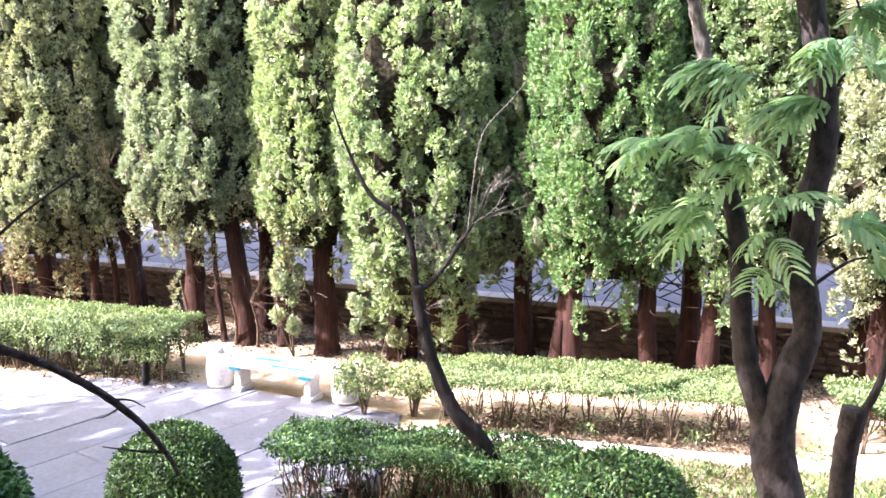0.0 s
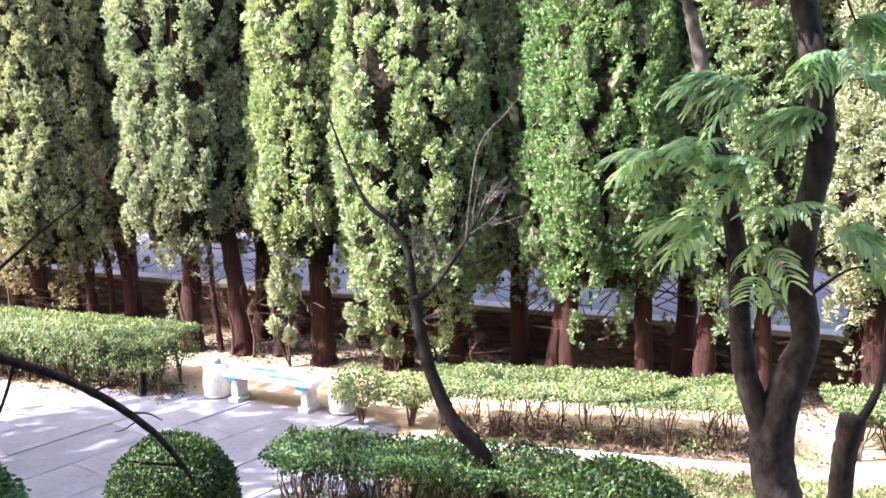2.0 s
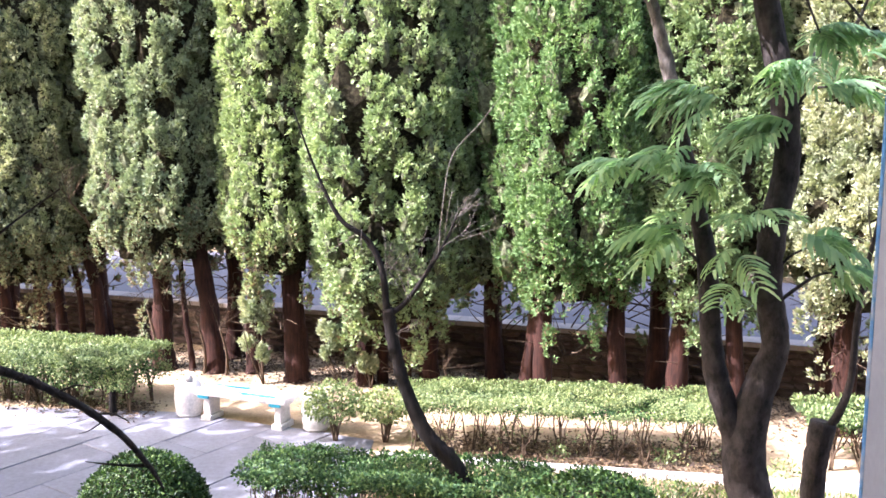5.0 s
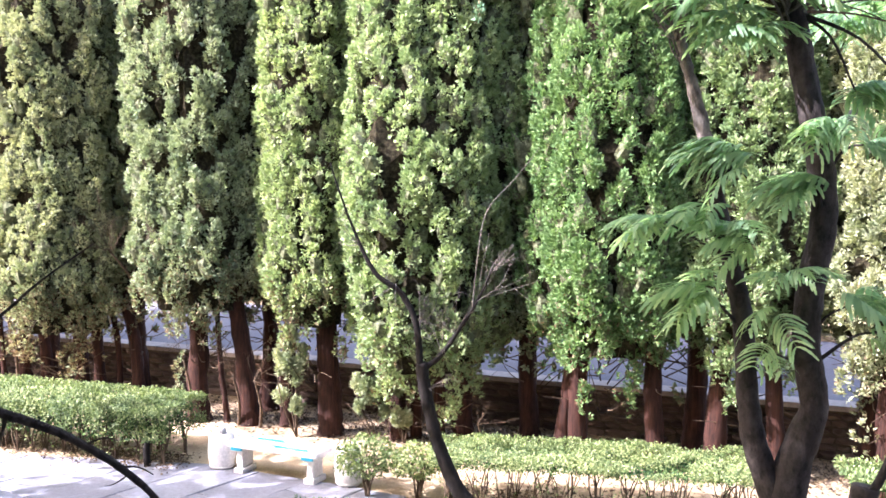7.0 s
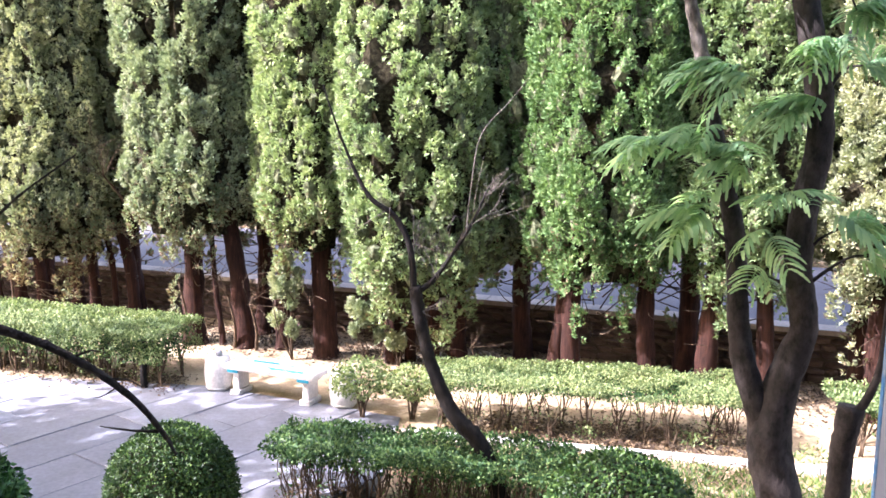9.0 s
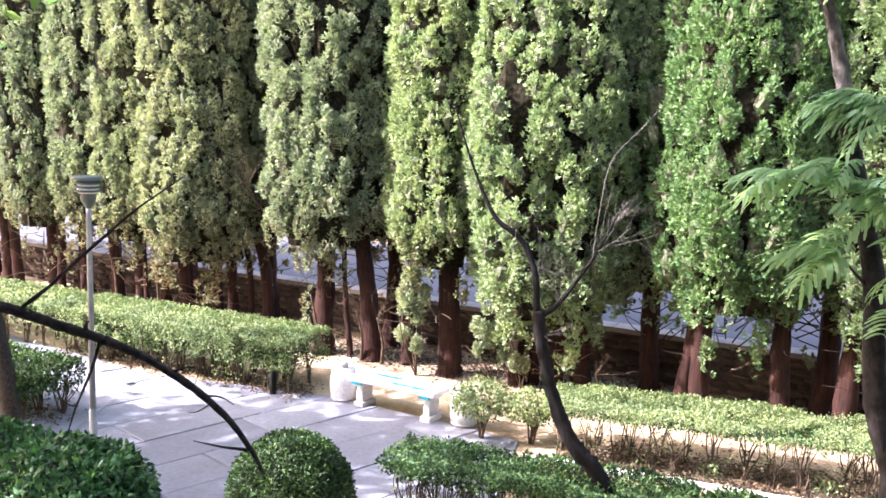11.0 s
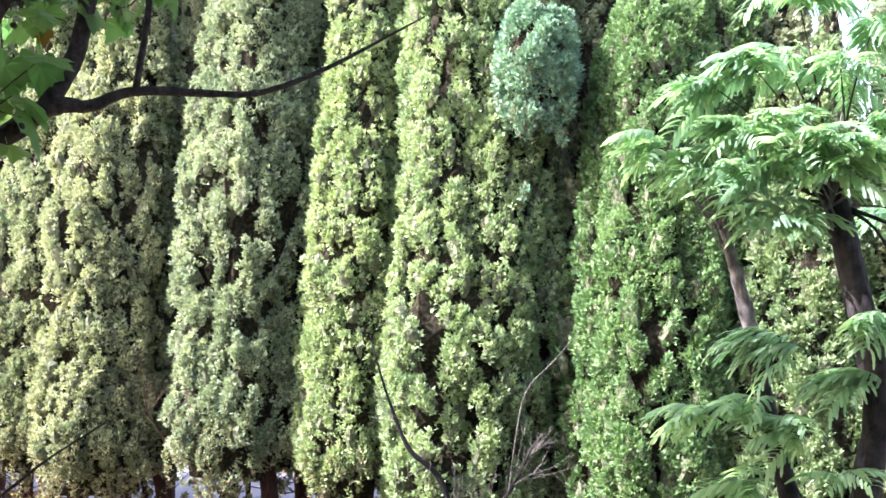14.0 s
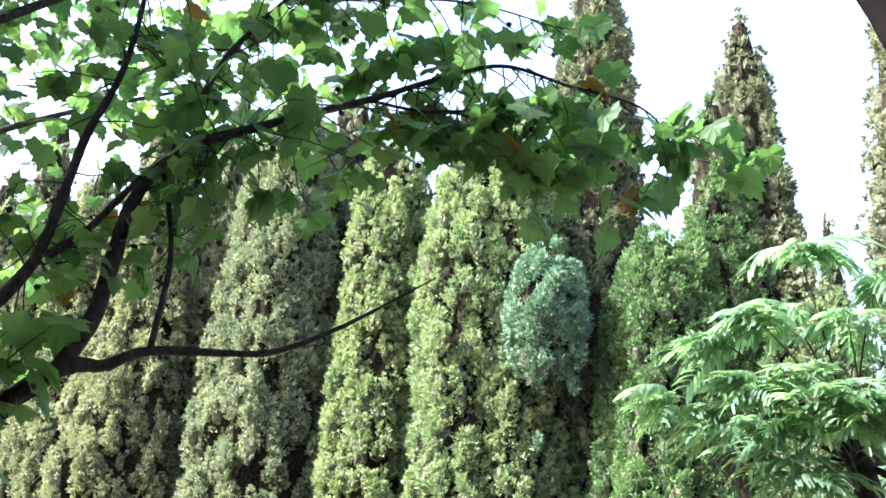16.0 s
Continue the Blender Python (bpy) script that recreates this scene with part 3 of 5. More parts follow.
def cypress(seed, x, y, base, z0, z1, R, point, count, size, mat, label, stems, group, lean=(0, 0)):
    """stems: (dx, dy, radius) of each trunk at the ground."""
    t = thing("cypress_tree", label, "cypress tree", group)
    (V, F), (pv, pf), (cv, cf) = crown_cloud(seed, x, y, z0, z1, R, point, count, size, lean, {M_CYP: 0.18, M_CYPG: 0.15}.get(mat, 0.22))
    z = V[::3, 2] - z0
    gd = np.random.default_rng(seed + 900)
    dry = gd.random(len(F)) < (np.clip(0.75 - z / 2.4, 0, 0.7) if x < -5.5 else np.clip(0.55 - z / 3.2, 0, 0.5) * (1.0 if x < -1.5 else 0.35))
    obj("crown", *split(V, F, ~dry), mat, t)
    if dry.sum() > 50:
        tagged(obj("dry_skirt", *split(V, F, dry), M_CYPX, t, "dry brown lower sprays"), kind="stuff")
    tagged(obj("inner_foliage", pv, pf, M_INNER, t, "inner lobe bodies with shade put into their dark green"), kind="stuff")
    obj("inner_crown", cv, cf, M_CORE, t, "solid dark core with the crown's shade in its colour")
    g = np.random.default_rng(seed + 500)
    for dx, dy, r in stems:
        top = z0 + 0.45 * (z1 - z0)
        if z0 > 5:
            limb("trunk", [(x + dx, y + dy, base - 0.08), (x + dx, y + dy, 3), (x + dx, y + dy, z0 - 1.6), (x, y, z0 + 0.6)], [r * 1.3, r, r * 0.8, r * 0.5], M_BARK_C, t, 8, 4, 0.05, seed=seed)
            continue
        pts = [(x + dx, y + dy, base - 0.08), (x + dx * 0.97 + g.uniform(-.03, .03), y + dy, base + 0.25),
               (x + dx * 0.85 + g.uniform(-.08, .08), y + dy * 0.9, base + 1.4), (x + dx * 0.5, y + dy * 0.5, base + 3.4), (x + dx * 0.2 + lean[0] * .4, y + dy * .2 + lean[1] * .4, top)]
        limb("trunk", pts, [r * 1.45, r * 1.05, r * 0.95, r * 0.75, r * 0.4], M_BARK_C, t, 14, 7, 0.075, seed=seed)
    if z0 > 5:
        return t
    # short dead twigs under the skirt
    tw = []
    for i in range(18):
        a = g.uniform(0, 6.28)
        p = np.array([x + 0.1 * math.cos(a), y + 0.1 * math.sin(a), z0 - g.uniform(-0.3, 0.7)])
        q = p + np.array([math.cos(a), math.sin(a), g.uniform(-0.2, 0.9)]) * g.uniform(0.4, 1.0)
        m = (p + q) / 2 + g.uniform(-0.1, 0.1, 3)
        tw.append(tube(smooth_path([p, m, q], 3), [0.013, 0.003], 5, 0, i))
    v, f = tubes(tw)
    tagged(obj("dead_twig", v, f, M_STEM, t), kind="stuff")
    return t


def build_cypresses():
    G = "cypresses in the row along the wall"
    long_l = "tall dense columnar cypress with olive-green foliage in the row"
    # the row nearest the garden: seed, x, c (y = c + SLOPE x), z0, z1, R, point, count, material, label, stems as (x, y, radius)
    front = [
        (1, -7.4, 15.35, 0.95, 13.6, 1.12, 5, 42000, M_CYPO, long_l, [(-7.52, 19.0, .14), (-6.96, 18.65, .11), (-6.45, 18.3, .06), (-5.95, 18.1, .12)]),
        (2, -4.35, 15.2, 1.6, 14.2, 1.24, 5, 49000, M_CYPO, "broad columnar cypress with grey-green foliage and several bare trunks", [(-4.45, 16.65, .18), (-3.48, 16.38, .17), (-3.92, 16.5, .05)]),
        (3, -2.25, 15.1, 1.45, 12.8, 0.9, 5, 30000, M_CYP, "slender columnar cypress with yellow-green foliage", [(-2.8, 16.33, .13), (-1.98, 15.82, .19)]),
        (4, -0.26, 15.3, 0.85, 13.3, 1.52, 4, 62000, M_CYP, "broad columnar cypress with sunlit yellow-green foliage to the ground", [(-0.78, 15.55, .13), (0.3, 15.6, .16)]),
        (55, 2.45, 15.3, 1.30, 10.3, 1.22, 6, 46000, M_CYPG, "broad fresh green cypress with low hanging skirts", [(2.08, 14.35, .15), (1.82, 14.45, .12)]),
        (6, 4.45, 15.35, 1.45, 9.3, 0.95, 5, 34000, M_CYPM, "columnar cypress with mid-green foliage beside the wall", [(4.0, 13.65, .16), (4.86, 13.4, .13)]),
        (7, 6.3, 15.3, 1.4, 9.6, 1.0, 5, 34000, M_CYPO, long_l, [(6.23, 12.85, .17)]),
        (8, 8.4, 15.4, 1.6, 11.5, 1.1, 5, 20000, M_CYPO, long_l, [(8.4, 12.2, .17)]),
        (9, -9.25, 15.45, 1.15, 13.4, 0.78, 5, 30000, M_CYPO, "slender grey-green columnar cypress in the row", [(-8.85, 19.5, .12), (-8.24, 19.2, .12), (-9.5, 19.6, .13), (-9.0, 18.9, .05)]),
        (10, -10.55, 15.4, 1.35, 12.8, 0.78, 5, 26000, M_CYPO, long_l, [(-10.25, 20.0, .14), (-11.0, 19.9, .11)]),
        (11, -12.0, 15.4, 1.2, 13.5, 0.85, 5, 26000, M_CYPO, long_l, [(-12.3, 20.8, .15), (-11.75, 20.2, .10)]),
        (12, -13.7, 15.5, 1.4, 14.0, 0.95, 5, 20000, M_CYPO, long_l, [(-13.8, 21.3, .15), (-13.3, 20.6, .14), (-13.0, 20.5, .12)]),
        (13, -15.6, 15.5, 1.9, 13.5, 1.0, 5, 14000, M_CYPO, long_l, [(-15.6, 21.3, .15)]),
        (14, 0.56, 14.25, 7.6, 10.05, 0.58, 4, 14000, M_CYPB, "young blue-green cypress with a rounded top", [(-0.1, 15.5, .08)]),
        (15, 3.3, 15.6, 2.0, 12.9, 0.80, 3, 26000, M_CYPG, "slender fresh green cypress with pointed top", [(3.18, 13.95, .14)]),
        (16, -0.35, 14.95, 8.6, 10.6, 0.55, 4, 8000, M_CYP, "young yellow-green cypress with a domed top", [(-0.5, 15.6, .08)]),
    ]
    for s, x, c, z0, z1, R, pt, n, mat, lab, st in front:
        y = row_y(c, x)
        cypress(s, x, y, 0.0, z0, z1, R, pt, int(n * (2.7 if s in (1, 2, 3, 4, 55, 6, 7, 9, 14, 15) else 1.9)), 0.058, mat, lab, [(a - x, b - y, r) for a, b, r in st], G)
    G2 = "tall cypresses behind the row"
    back = [
        (31, 3.95, 16.25, 1.8, 14.8, 0.98, 2.4, 30000, M_CYPD, "very tall dark olive cypress with pointed top"),
        (32, 1.45, 16.25, 1.4, 17.3, 1.05, 2.6, 34000, M_CYPD, "very tall olive cypress rising above the row"),
        (33, -0.95, 16.25, 1.5, 14.0, 0.85, 2.4, 22000, M_CYPD, "tall cypress with pointed top behind the row"),
        (34, -3.35, 16.2, 1.7, 15.6, 0.9, 2.4, 24000, M_CYPD, "very tall dark olive cypress with pointed top"),
        (35, -6.1, 16.2, 1.6, 15.4, 0.9, 2.4, 22000, M_CYPD, "very tall dark olive cypress with pointed top"),
        (36, 6.42, 16.2, 1.8, 16.4, 1.05, 2.4, 22000, M_CYPD, "very tall olive cypress rising above the row"),
        (37, 7.4, 24.0, 2.2, 13.7, 0.75, 1.6, 7000, M_CYPD, "distant dark green cypress with sharp pointed top"),
        (38, -8.3, 16.3, 2.7, 15.0, 0.85, 2.4, 18000, M_CYPD, "tall cypress with pointed top behind the row"),
        (39, -11.3, 16.3, 2.7, 15.5, 0.9, 2.4, 16000, M_CYPD, "tall cypress with pointed top behind the row"),
        (40, -14.5, 16.4, 2.0, 15.0, 0.9, 2.4, 12000, M_CYPD, "tall cypress with pointed top behind the row"),
    ]
    for s, x, c, z0, z1, R, pt, n, mat, lab in back:
        y = row_y(c, x)
        b = 0.92 if c > 20 else 0.0
        cypress(s, x, y, b, z0, z1, R, pt, int(n * (1.7 if s in (31, 32, 36) else 0.8)), 0.075 if s in (31, 32, 36) else 0.085, mat, lab, [(0.0, 0.0, 0.16)], G2)


def build_dead_branches():
    g = np.random.default_rng(70)
    for root, head, n, L in (((-6.12, 17.0, 3.0), (0.15, -.3, 1), 16, 1.0), ((-3.7, 16.0, 1.0), (-0.3, -.2, 1), 7, 0.8), ((-3.3, 15.9, 0.9), (0.5, -.2, 1), 6, 0.8), ((-4.6, 16.2, 1.2), (-0.4, -.2, 1), 6, 0.7),
                             ((0.5, 14.3, 0.6), (0.3, -.3, 1), 6, 0.6), ((-8.6, 18.2, 1.5), (0.2, -.2, 1), 6, 0.9), ((-9.9, 18.9, 1.4), (0.2, -.2, 1), 6, 0.9), ((4.9, 13.0, 0.9), (0.3, -.2, 1), 6, 0.6)):
        t = thing("dead_branch", "grey bare dead branch among the cypress trunks", "branch", "dead branches under the cypresses")
        v, f = twig_spray(g, root, head, n, L, 0.005)
        tagged(obj("twig_spray", v, f, M_STEM, t, smooth=True), kind="stuff")
        low = (root[0] + 0.05, root[1] + 0.25, -0.03) if root[2] < 2 else (root[0] + 0.2, root[1] + 0.9, root[2] - 0.9)
        limb("stem", [low, ((low[0] + root[0]) / 2 + 0.06, (low[1] + root[1]) / 2, (low[2] + root[2]) / 2), root], [0.035, 0.025, 0.012], M_STEM, t, 7, 5, 0.08)


# ---------------------------------------------------------------- hedges and shrubs


def leaf_box(g, a, b, half, z0, z1, n, size, lump=0.06):
    """Leaves over the top, sides and ends of a clipped hedge between a and b."""
    a, b = np.array(a, float), np.array(b, float)
    d = b - a
    L = np.linalg.norm(d)
    u = d / L
    v = np.array([-u[1], u[0]])
    s = g.random(n) * (L + 0.2) - 0.1
    h = z1 - z0
    kind = g.random(n)
    top = kind < 0.5 * (2 * half) / (half + h) * 0.9
    w = np.where(top, g.uniform(-half, half, n), half * np.sign(g.standard_normal(n)) * (1 - 0.35 * g.random(n) ** 2))
    z = np.where(top, z1 - 0.10 * g.random(n) ** 1.6, z1 - h * g.random(n) ** 1.15)
    # rounded shoulders and ends
    edge = np.clip((np.abs(w) / half - 0.72) / 0.28, 0, 1)
    z = z - np.where(top, 0.10 * edge ** 2, 0)
    lum = np.array([noise.noise((p * 1.7, q * 2.1, r * 2.0)) for p, q, r in zip(s, w, z)])
    fine = np.array([noise.noise((p * 6, q * 6, r * 6 + 9)) for p, q, r in zip(s, w, z)])
    z = z + np.where(top, lump * lum * 1.4 + 0.035 * fine, 0)
    w = w * (1 + np.where(top, 0, 1.3 * lump / half * lum + 0.05 * fine))
    # ragged lower edge
    hole = np.array([noise.noise((p * 3.3 + 20, q * 3.3, r * 3.3)) for p, q, r in zip(s, w, z)])
    keep = top | ((z > z0 + 0.20 * (lum + 0.5) + 0.05) & (hole > -0.15 + 0.28 * (z1 - z) / h))
    keep &= ~(top & (hole < -0.48))
    pos = np.column_stack([a[0] + u[0] * s + v[0] * w, a[1] + u[1] * s + v[1] * w, z])[keep]
    out = np.column_stack([v[0] * w / half, v[1] * w / half, np.where(top, 1.2, 0.35)])[keep]
    m = len(pos)
    tip = unit(out * 0.35 + g.standard_normal((m, 3)) * 0.8)
    side = unit(np.cross(out + 0.45 * g.standard_normal((m, 3)), tip))
    ln = size * g.uniform(0.65, 1.3, m)
    return kites(pos, tip, side, ln, ln * g.uniform(0.45, 0.65, m), 0.12)


def shrub_stem(g, x, y, h, spread, r=0.012, forks=4):
    """One bushy stem group: wiggling shoots from one foot."""
    out = []
    for k in range(forks):
        a = g.uniform(0, 6.28)
        q = np.array([x + spread * math.cos(a) * g.uniform(.4, 1), y + spread * math.sin(a) * g.uniform(.4, 1), h])
        p = np.array([x + 0.02 * math.cos(a), y + 0.02 * math.sin(a), -0.03])
        m1 = p + (q - p) * np.array([0.25, 0.25, 0.35]) + g.uniform(-0.04, 0.04, 3)
        m2 = p + (q - p) * np.array([0.7, 0.7, 0.7]) + g.uniform(-0.05, 0.05, 3)
        out.append(tube(smooth_path([p, m1, m2, q], 3), [r * 1.3, r, r * 0.6], 5, 0.05, k))
        if g.random() < 0.8:
            e = m1 + np.array([g.uniform(-.18, .18), g.uniform(-.18, .18), h * 0.5])
            out.append(tube(smooth_path([m1, (m1 + e) / 2 + g.uniform(-.03, .03, 3), e], 3), [r * 0.7, r * 0.35], 4, 0, k))
    return tubes(out)


def hedge(seed, name, label, a, b, half, z0, z1, n, size, mat, pitch=0.45, group="", forks=4, r=0.012):
    g = np.random.default_rng(seed)
    t = thing(name, label, "hedge", group)
    V, F = leaf_box(g, a, b, half, z0, z1, n, size)
    obj("foliage", V, F, mat, t)
    a, b = np.array(a, float), np.array(b, float)
    L = np.linalg.norm(b - a)
    u = (b - a) / L
    v = np.array([-u[1], u[0]])
    # inner mass of leaves, shade put into the darker boxwood colour
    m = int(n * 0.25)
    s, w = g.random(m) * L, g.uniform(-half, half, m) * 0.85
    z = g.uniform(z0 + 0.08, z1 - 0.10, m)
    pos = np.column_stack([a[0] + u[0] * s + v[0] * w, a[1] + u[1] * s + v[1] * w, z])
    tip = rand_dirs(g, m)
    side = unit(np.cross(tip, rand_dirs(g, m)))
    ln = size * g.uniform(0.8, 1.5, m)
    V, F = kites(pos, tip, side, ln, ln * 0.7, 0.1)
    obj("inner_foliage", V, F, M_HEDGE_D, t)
    # sparse lower leaves on the stems
    m = int(n * 0.10)
    s, w = g.random(m) * L, g.uniform(-half, half, m)
    z = z0 + 0.25 - (z0 + 0.15) * g.random(m) ** 1.5
    thin = np.array([noise.noise((p * 2.7 + 5, q * 2.7, r * 2.2)) for p, q, r in zip(s, w, z)]) > 0.02
    s, w, z = s[thin], w[thin], z[thin]
    m = len(s)
    pos = np.column_stack([a[0] + u[0] * s + v[0] * w, a[1] + u[1] * s + v[1] * w, z])
    tip = rand_dirs(g, m)
    side = unit(np.cross(tip, rand_dirs(g, m)))
    ln = size * g.uniform(0.7, 1.3, m)
    V, F = kites(pos, tip, side, ln, ln * 0.55, 0.1)
    tagged(obj("lower_leaves", V, F, mat, t), kind="stuff")
    k = max(2, int(L / pitch))
    for i in range(k):
        for row in (-0.45, 0.4):
            s = (i + 0.5 + g.uniform(-.3, .3)) * L / k
            w = row * half + g.uniform(-0.1, 0.1)
            p = a + u * s + v * w
            vv, ff = shrub_stem(g, p[0], p[1], z1 - 0.22, 0.22, r, forks)
            obj("stem", vv, ff, M_STEM, t, smooth=True)
    return t


def leaf_ball(g, c, r, n, size, squash=1.0, lump=0.05, low=-0.85):
    d = rand_dirs(g, int(n * 1.4))
    d = d[d[:, 2] > low][:n]
    m = len(d)
    lum = np.array([noise.noise((p * 2.6, q * 2.6, w * 2.6 + 3)) for p, q, w in d])
    rr = r * (1 + lump * lum) * g.uniform(0.90, 1.02, m)
    pos = np.array(c) + d * rr[:, None] * [1, 1, squash]
    tip = unit(d * 0.3 + g.standard_normal((m, 3)) * 0.8)
    side = unit(np.cross(d + 0.4 * g.standard_normal((m, 3)), tip))
    ln = size * g.uniform(0.7, 1.3, m)
    return kites(pos, tip, side, ln, ln * g.uniform(0.5, 0.7, m), 0.12)


def round_bush(seed, name, label, c, r, n, size, mat, squash=1.0, cat="shrub", lump=0.05, foot=True, inner=True):
    g = np.random.default_rng(seed)
    t = thing(name, label, cat)
    V, F = leaf_ball(g, c, r, n, size, squash, lump)
    obj("foliage", V, F, mat, t)
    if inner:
        # solid dark filler; the bush's inner shade is in its colour
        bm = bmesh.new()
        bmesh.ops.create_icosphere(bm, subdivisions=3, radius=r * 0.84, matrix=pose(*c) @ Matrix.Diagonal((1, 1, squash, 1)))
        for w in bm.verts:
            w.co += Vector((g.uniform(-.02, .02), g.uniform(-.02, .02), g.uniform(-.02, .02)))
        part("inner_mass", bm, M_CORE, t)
    if foot:
        vv, ff = shrub_stem(g, c[0], c[1], c[2], r * 0.55, 0.014, 6)
        obj("stem", vv, ff, M_STEM, t, smooth=True)
    return t


def build_hedges():
    light = "clipped light-green privet hedge on thin bare stems"
    long_hedge = hedge(101, "hedge", "long clipped light-green hedge beside the paved path", (-4.12, 14.3), (-9.0, 15.75), 0.66, 0.30, 0.95, 58000, 0.040, M_HEDGE, 0.26, "privet hedges")
    limb("old_stem", [(-4.55, 13.98, -0.05), (-4.57, 14.0, 0.25), (-4.52, 14.02, 0.5), (-4.56, 14.05, 0.72)], [0.062, 0.05, 0.048, 0.03], M_BARK_S, long_hedge, 8, 4, 0.08, "stout dark old stem")
    hedge(102, "hedge", "long clipped light-green hedge beside the paved path", (-9.15, 15.8), (-13.6, 17.1), 0.66, 0.40, 0.95, 22000, 0.055, M_HEDGE, 0.4, "privet hedges")
    hedge(103, "hedge", light + " over dry leaves", (-0.05, 12.55), (4.05, 11.85), 0.62, 0.56, 0.82, 44000, 0.033, M_HEDGE, 0.36, "privet hedges", 3, 0.009)
    hedge(104, "hedge", "short clipped light-green hedge on bare stems", (5.2, 11.75), (8.2, 11.1), 0.50, 0.50, 0.78, 10000, 0.058, M_HEDGE, 0.4, "privet hedges")
    hedge(105, "hedge", "low dark-green hedge with dense leafy top and twiggy sides", (-1.75, 10.14), (1.36, 9.46), 0.46, 0.42, 0.77, 23000, 0.042, M_HEDGE_D, 0.20, "boxwood hedges", 6, 0.007)
    hedge(106, "hedge", "dark-green boxwood hedge beside the path", (-7.2, 12.0), (-9.6, 12.9), 0.58, 0.28, 0.78, 14000, 0.06, M_HEDGE_D, 0.3, "boxwood hedges", 5)
    # small open shrubs at the hedge's end
    for s, x, y, r, h in ((111, -1.08, 12.74, 0.40, 0.56), (112, -0.38, 12.68, 0.33, 0.52)):
        round_bush(s, "shrub", "small light-green shrub on forked bare stems", (x, y, h), r, 2000, 0.052, M_HEDGE, 0.62, lump=0.55, inner=False)
    round_bush(113, "topiary_ball", "dark-green clipped ball-shaped topiary bush", (-2.585, 8.63, 0.74), 0.625, 26000, 0.034, M_BALL, 1.0, "topiary", 0.04)
    round_bush(114, "shrub", "dark-green rounded clipped shrub on the lawn", (1.70, 8.25, 0.62), 0.72, 16000, 0.045, M_BALL, 0.87, lump=0.08)
    round_bush(115, "shrub", "bright green leafy shrub near the path", (-4.98, 8.5, 0.42), 0.92, 10000, 0.085, M_BUSH, 0.70, lump=0.2)
    round_bush(116, "shrub", "bright green leafy shrub beside the lamp post", (-6.35, 9.2, 0.36), 0.80, 8000, 0.085, M_BUSH, 0.7, lump=0.2)
    # young cypress shoots at the trunks' feet
    for sd, x, y, z0, z1, r, n in ((121, -2.62, 15.6, 0.55, 1.75, 0.30, 6500), (122, -1.25, 15.3, 0.42, 0.95, 0.42, 5000), (123, -0.78, 15.3, 0.40, 1.0, 0.30, 4000)):
        t = thing("cypress_sapling", "young light-green cypress shoot at a trunk's foot", "sapling", "cypress shoots at the trunks' feet")
        (V, F), (pv, pf), _ = crown_cloud(sd, x, y, z0, z1, r, 3, n, 0.055)
        obj("foliage", V, F, M_CYPO, t)
        tagged(obj("inner_foliage", pv, pf, M_INNER, t, "inner lobe bodies with shade put into their dark green"), kind="stuff")
        gg = np.random.default_rng(sd)
        stems = []
        for k in range(5):
            c = np.array((x, y, (z0 + z1) / 2)) + gg.normal(0, 1, 3) * [r * 0.5, r * 0.5, 0.2]
            p0 = np.array((x + 0.1, y, -0.03))
            stems.append(tube(smooth_path([p0, (p0 + c) / 2 + gg.normal(0, 0.05, 3), c], 3), [0.016, 0.005], 5))
        V, F = tubes(stems)
        tagged(obj("stem", V, F, M_STEM, t, smooth=True), kind="stuff")
    # weeds on the bare soil
    g = np.random.default_rng(44)
    for x, y in ((4.45, 11.0), (4.7, 11.25), (4.85, 10.95), (1.95, 11.9), (3.3, 11.7)):
        n = 60
        pos = np.column_stack([x + g.normal(0, .09, n), y + g.normal(0, .09, n), g.uniform(0.02, 0.2, n)])
        tip = unit(g.standard_normal((n, 3)) + [0, 0, 0.6])
        side = unit(np.cross(tip, rand_dirs(g, n)))
        V, F = kites(pos, tip, side, g.uniform(.05, .09, n), g.uniform(.02, .035, n), .1)
        tagged(obj("weed", V, F, M_HEDGE), "small green weed on bare soil", "weed", "weeds on the soil", "stuff")


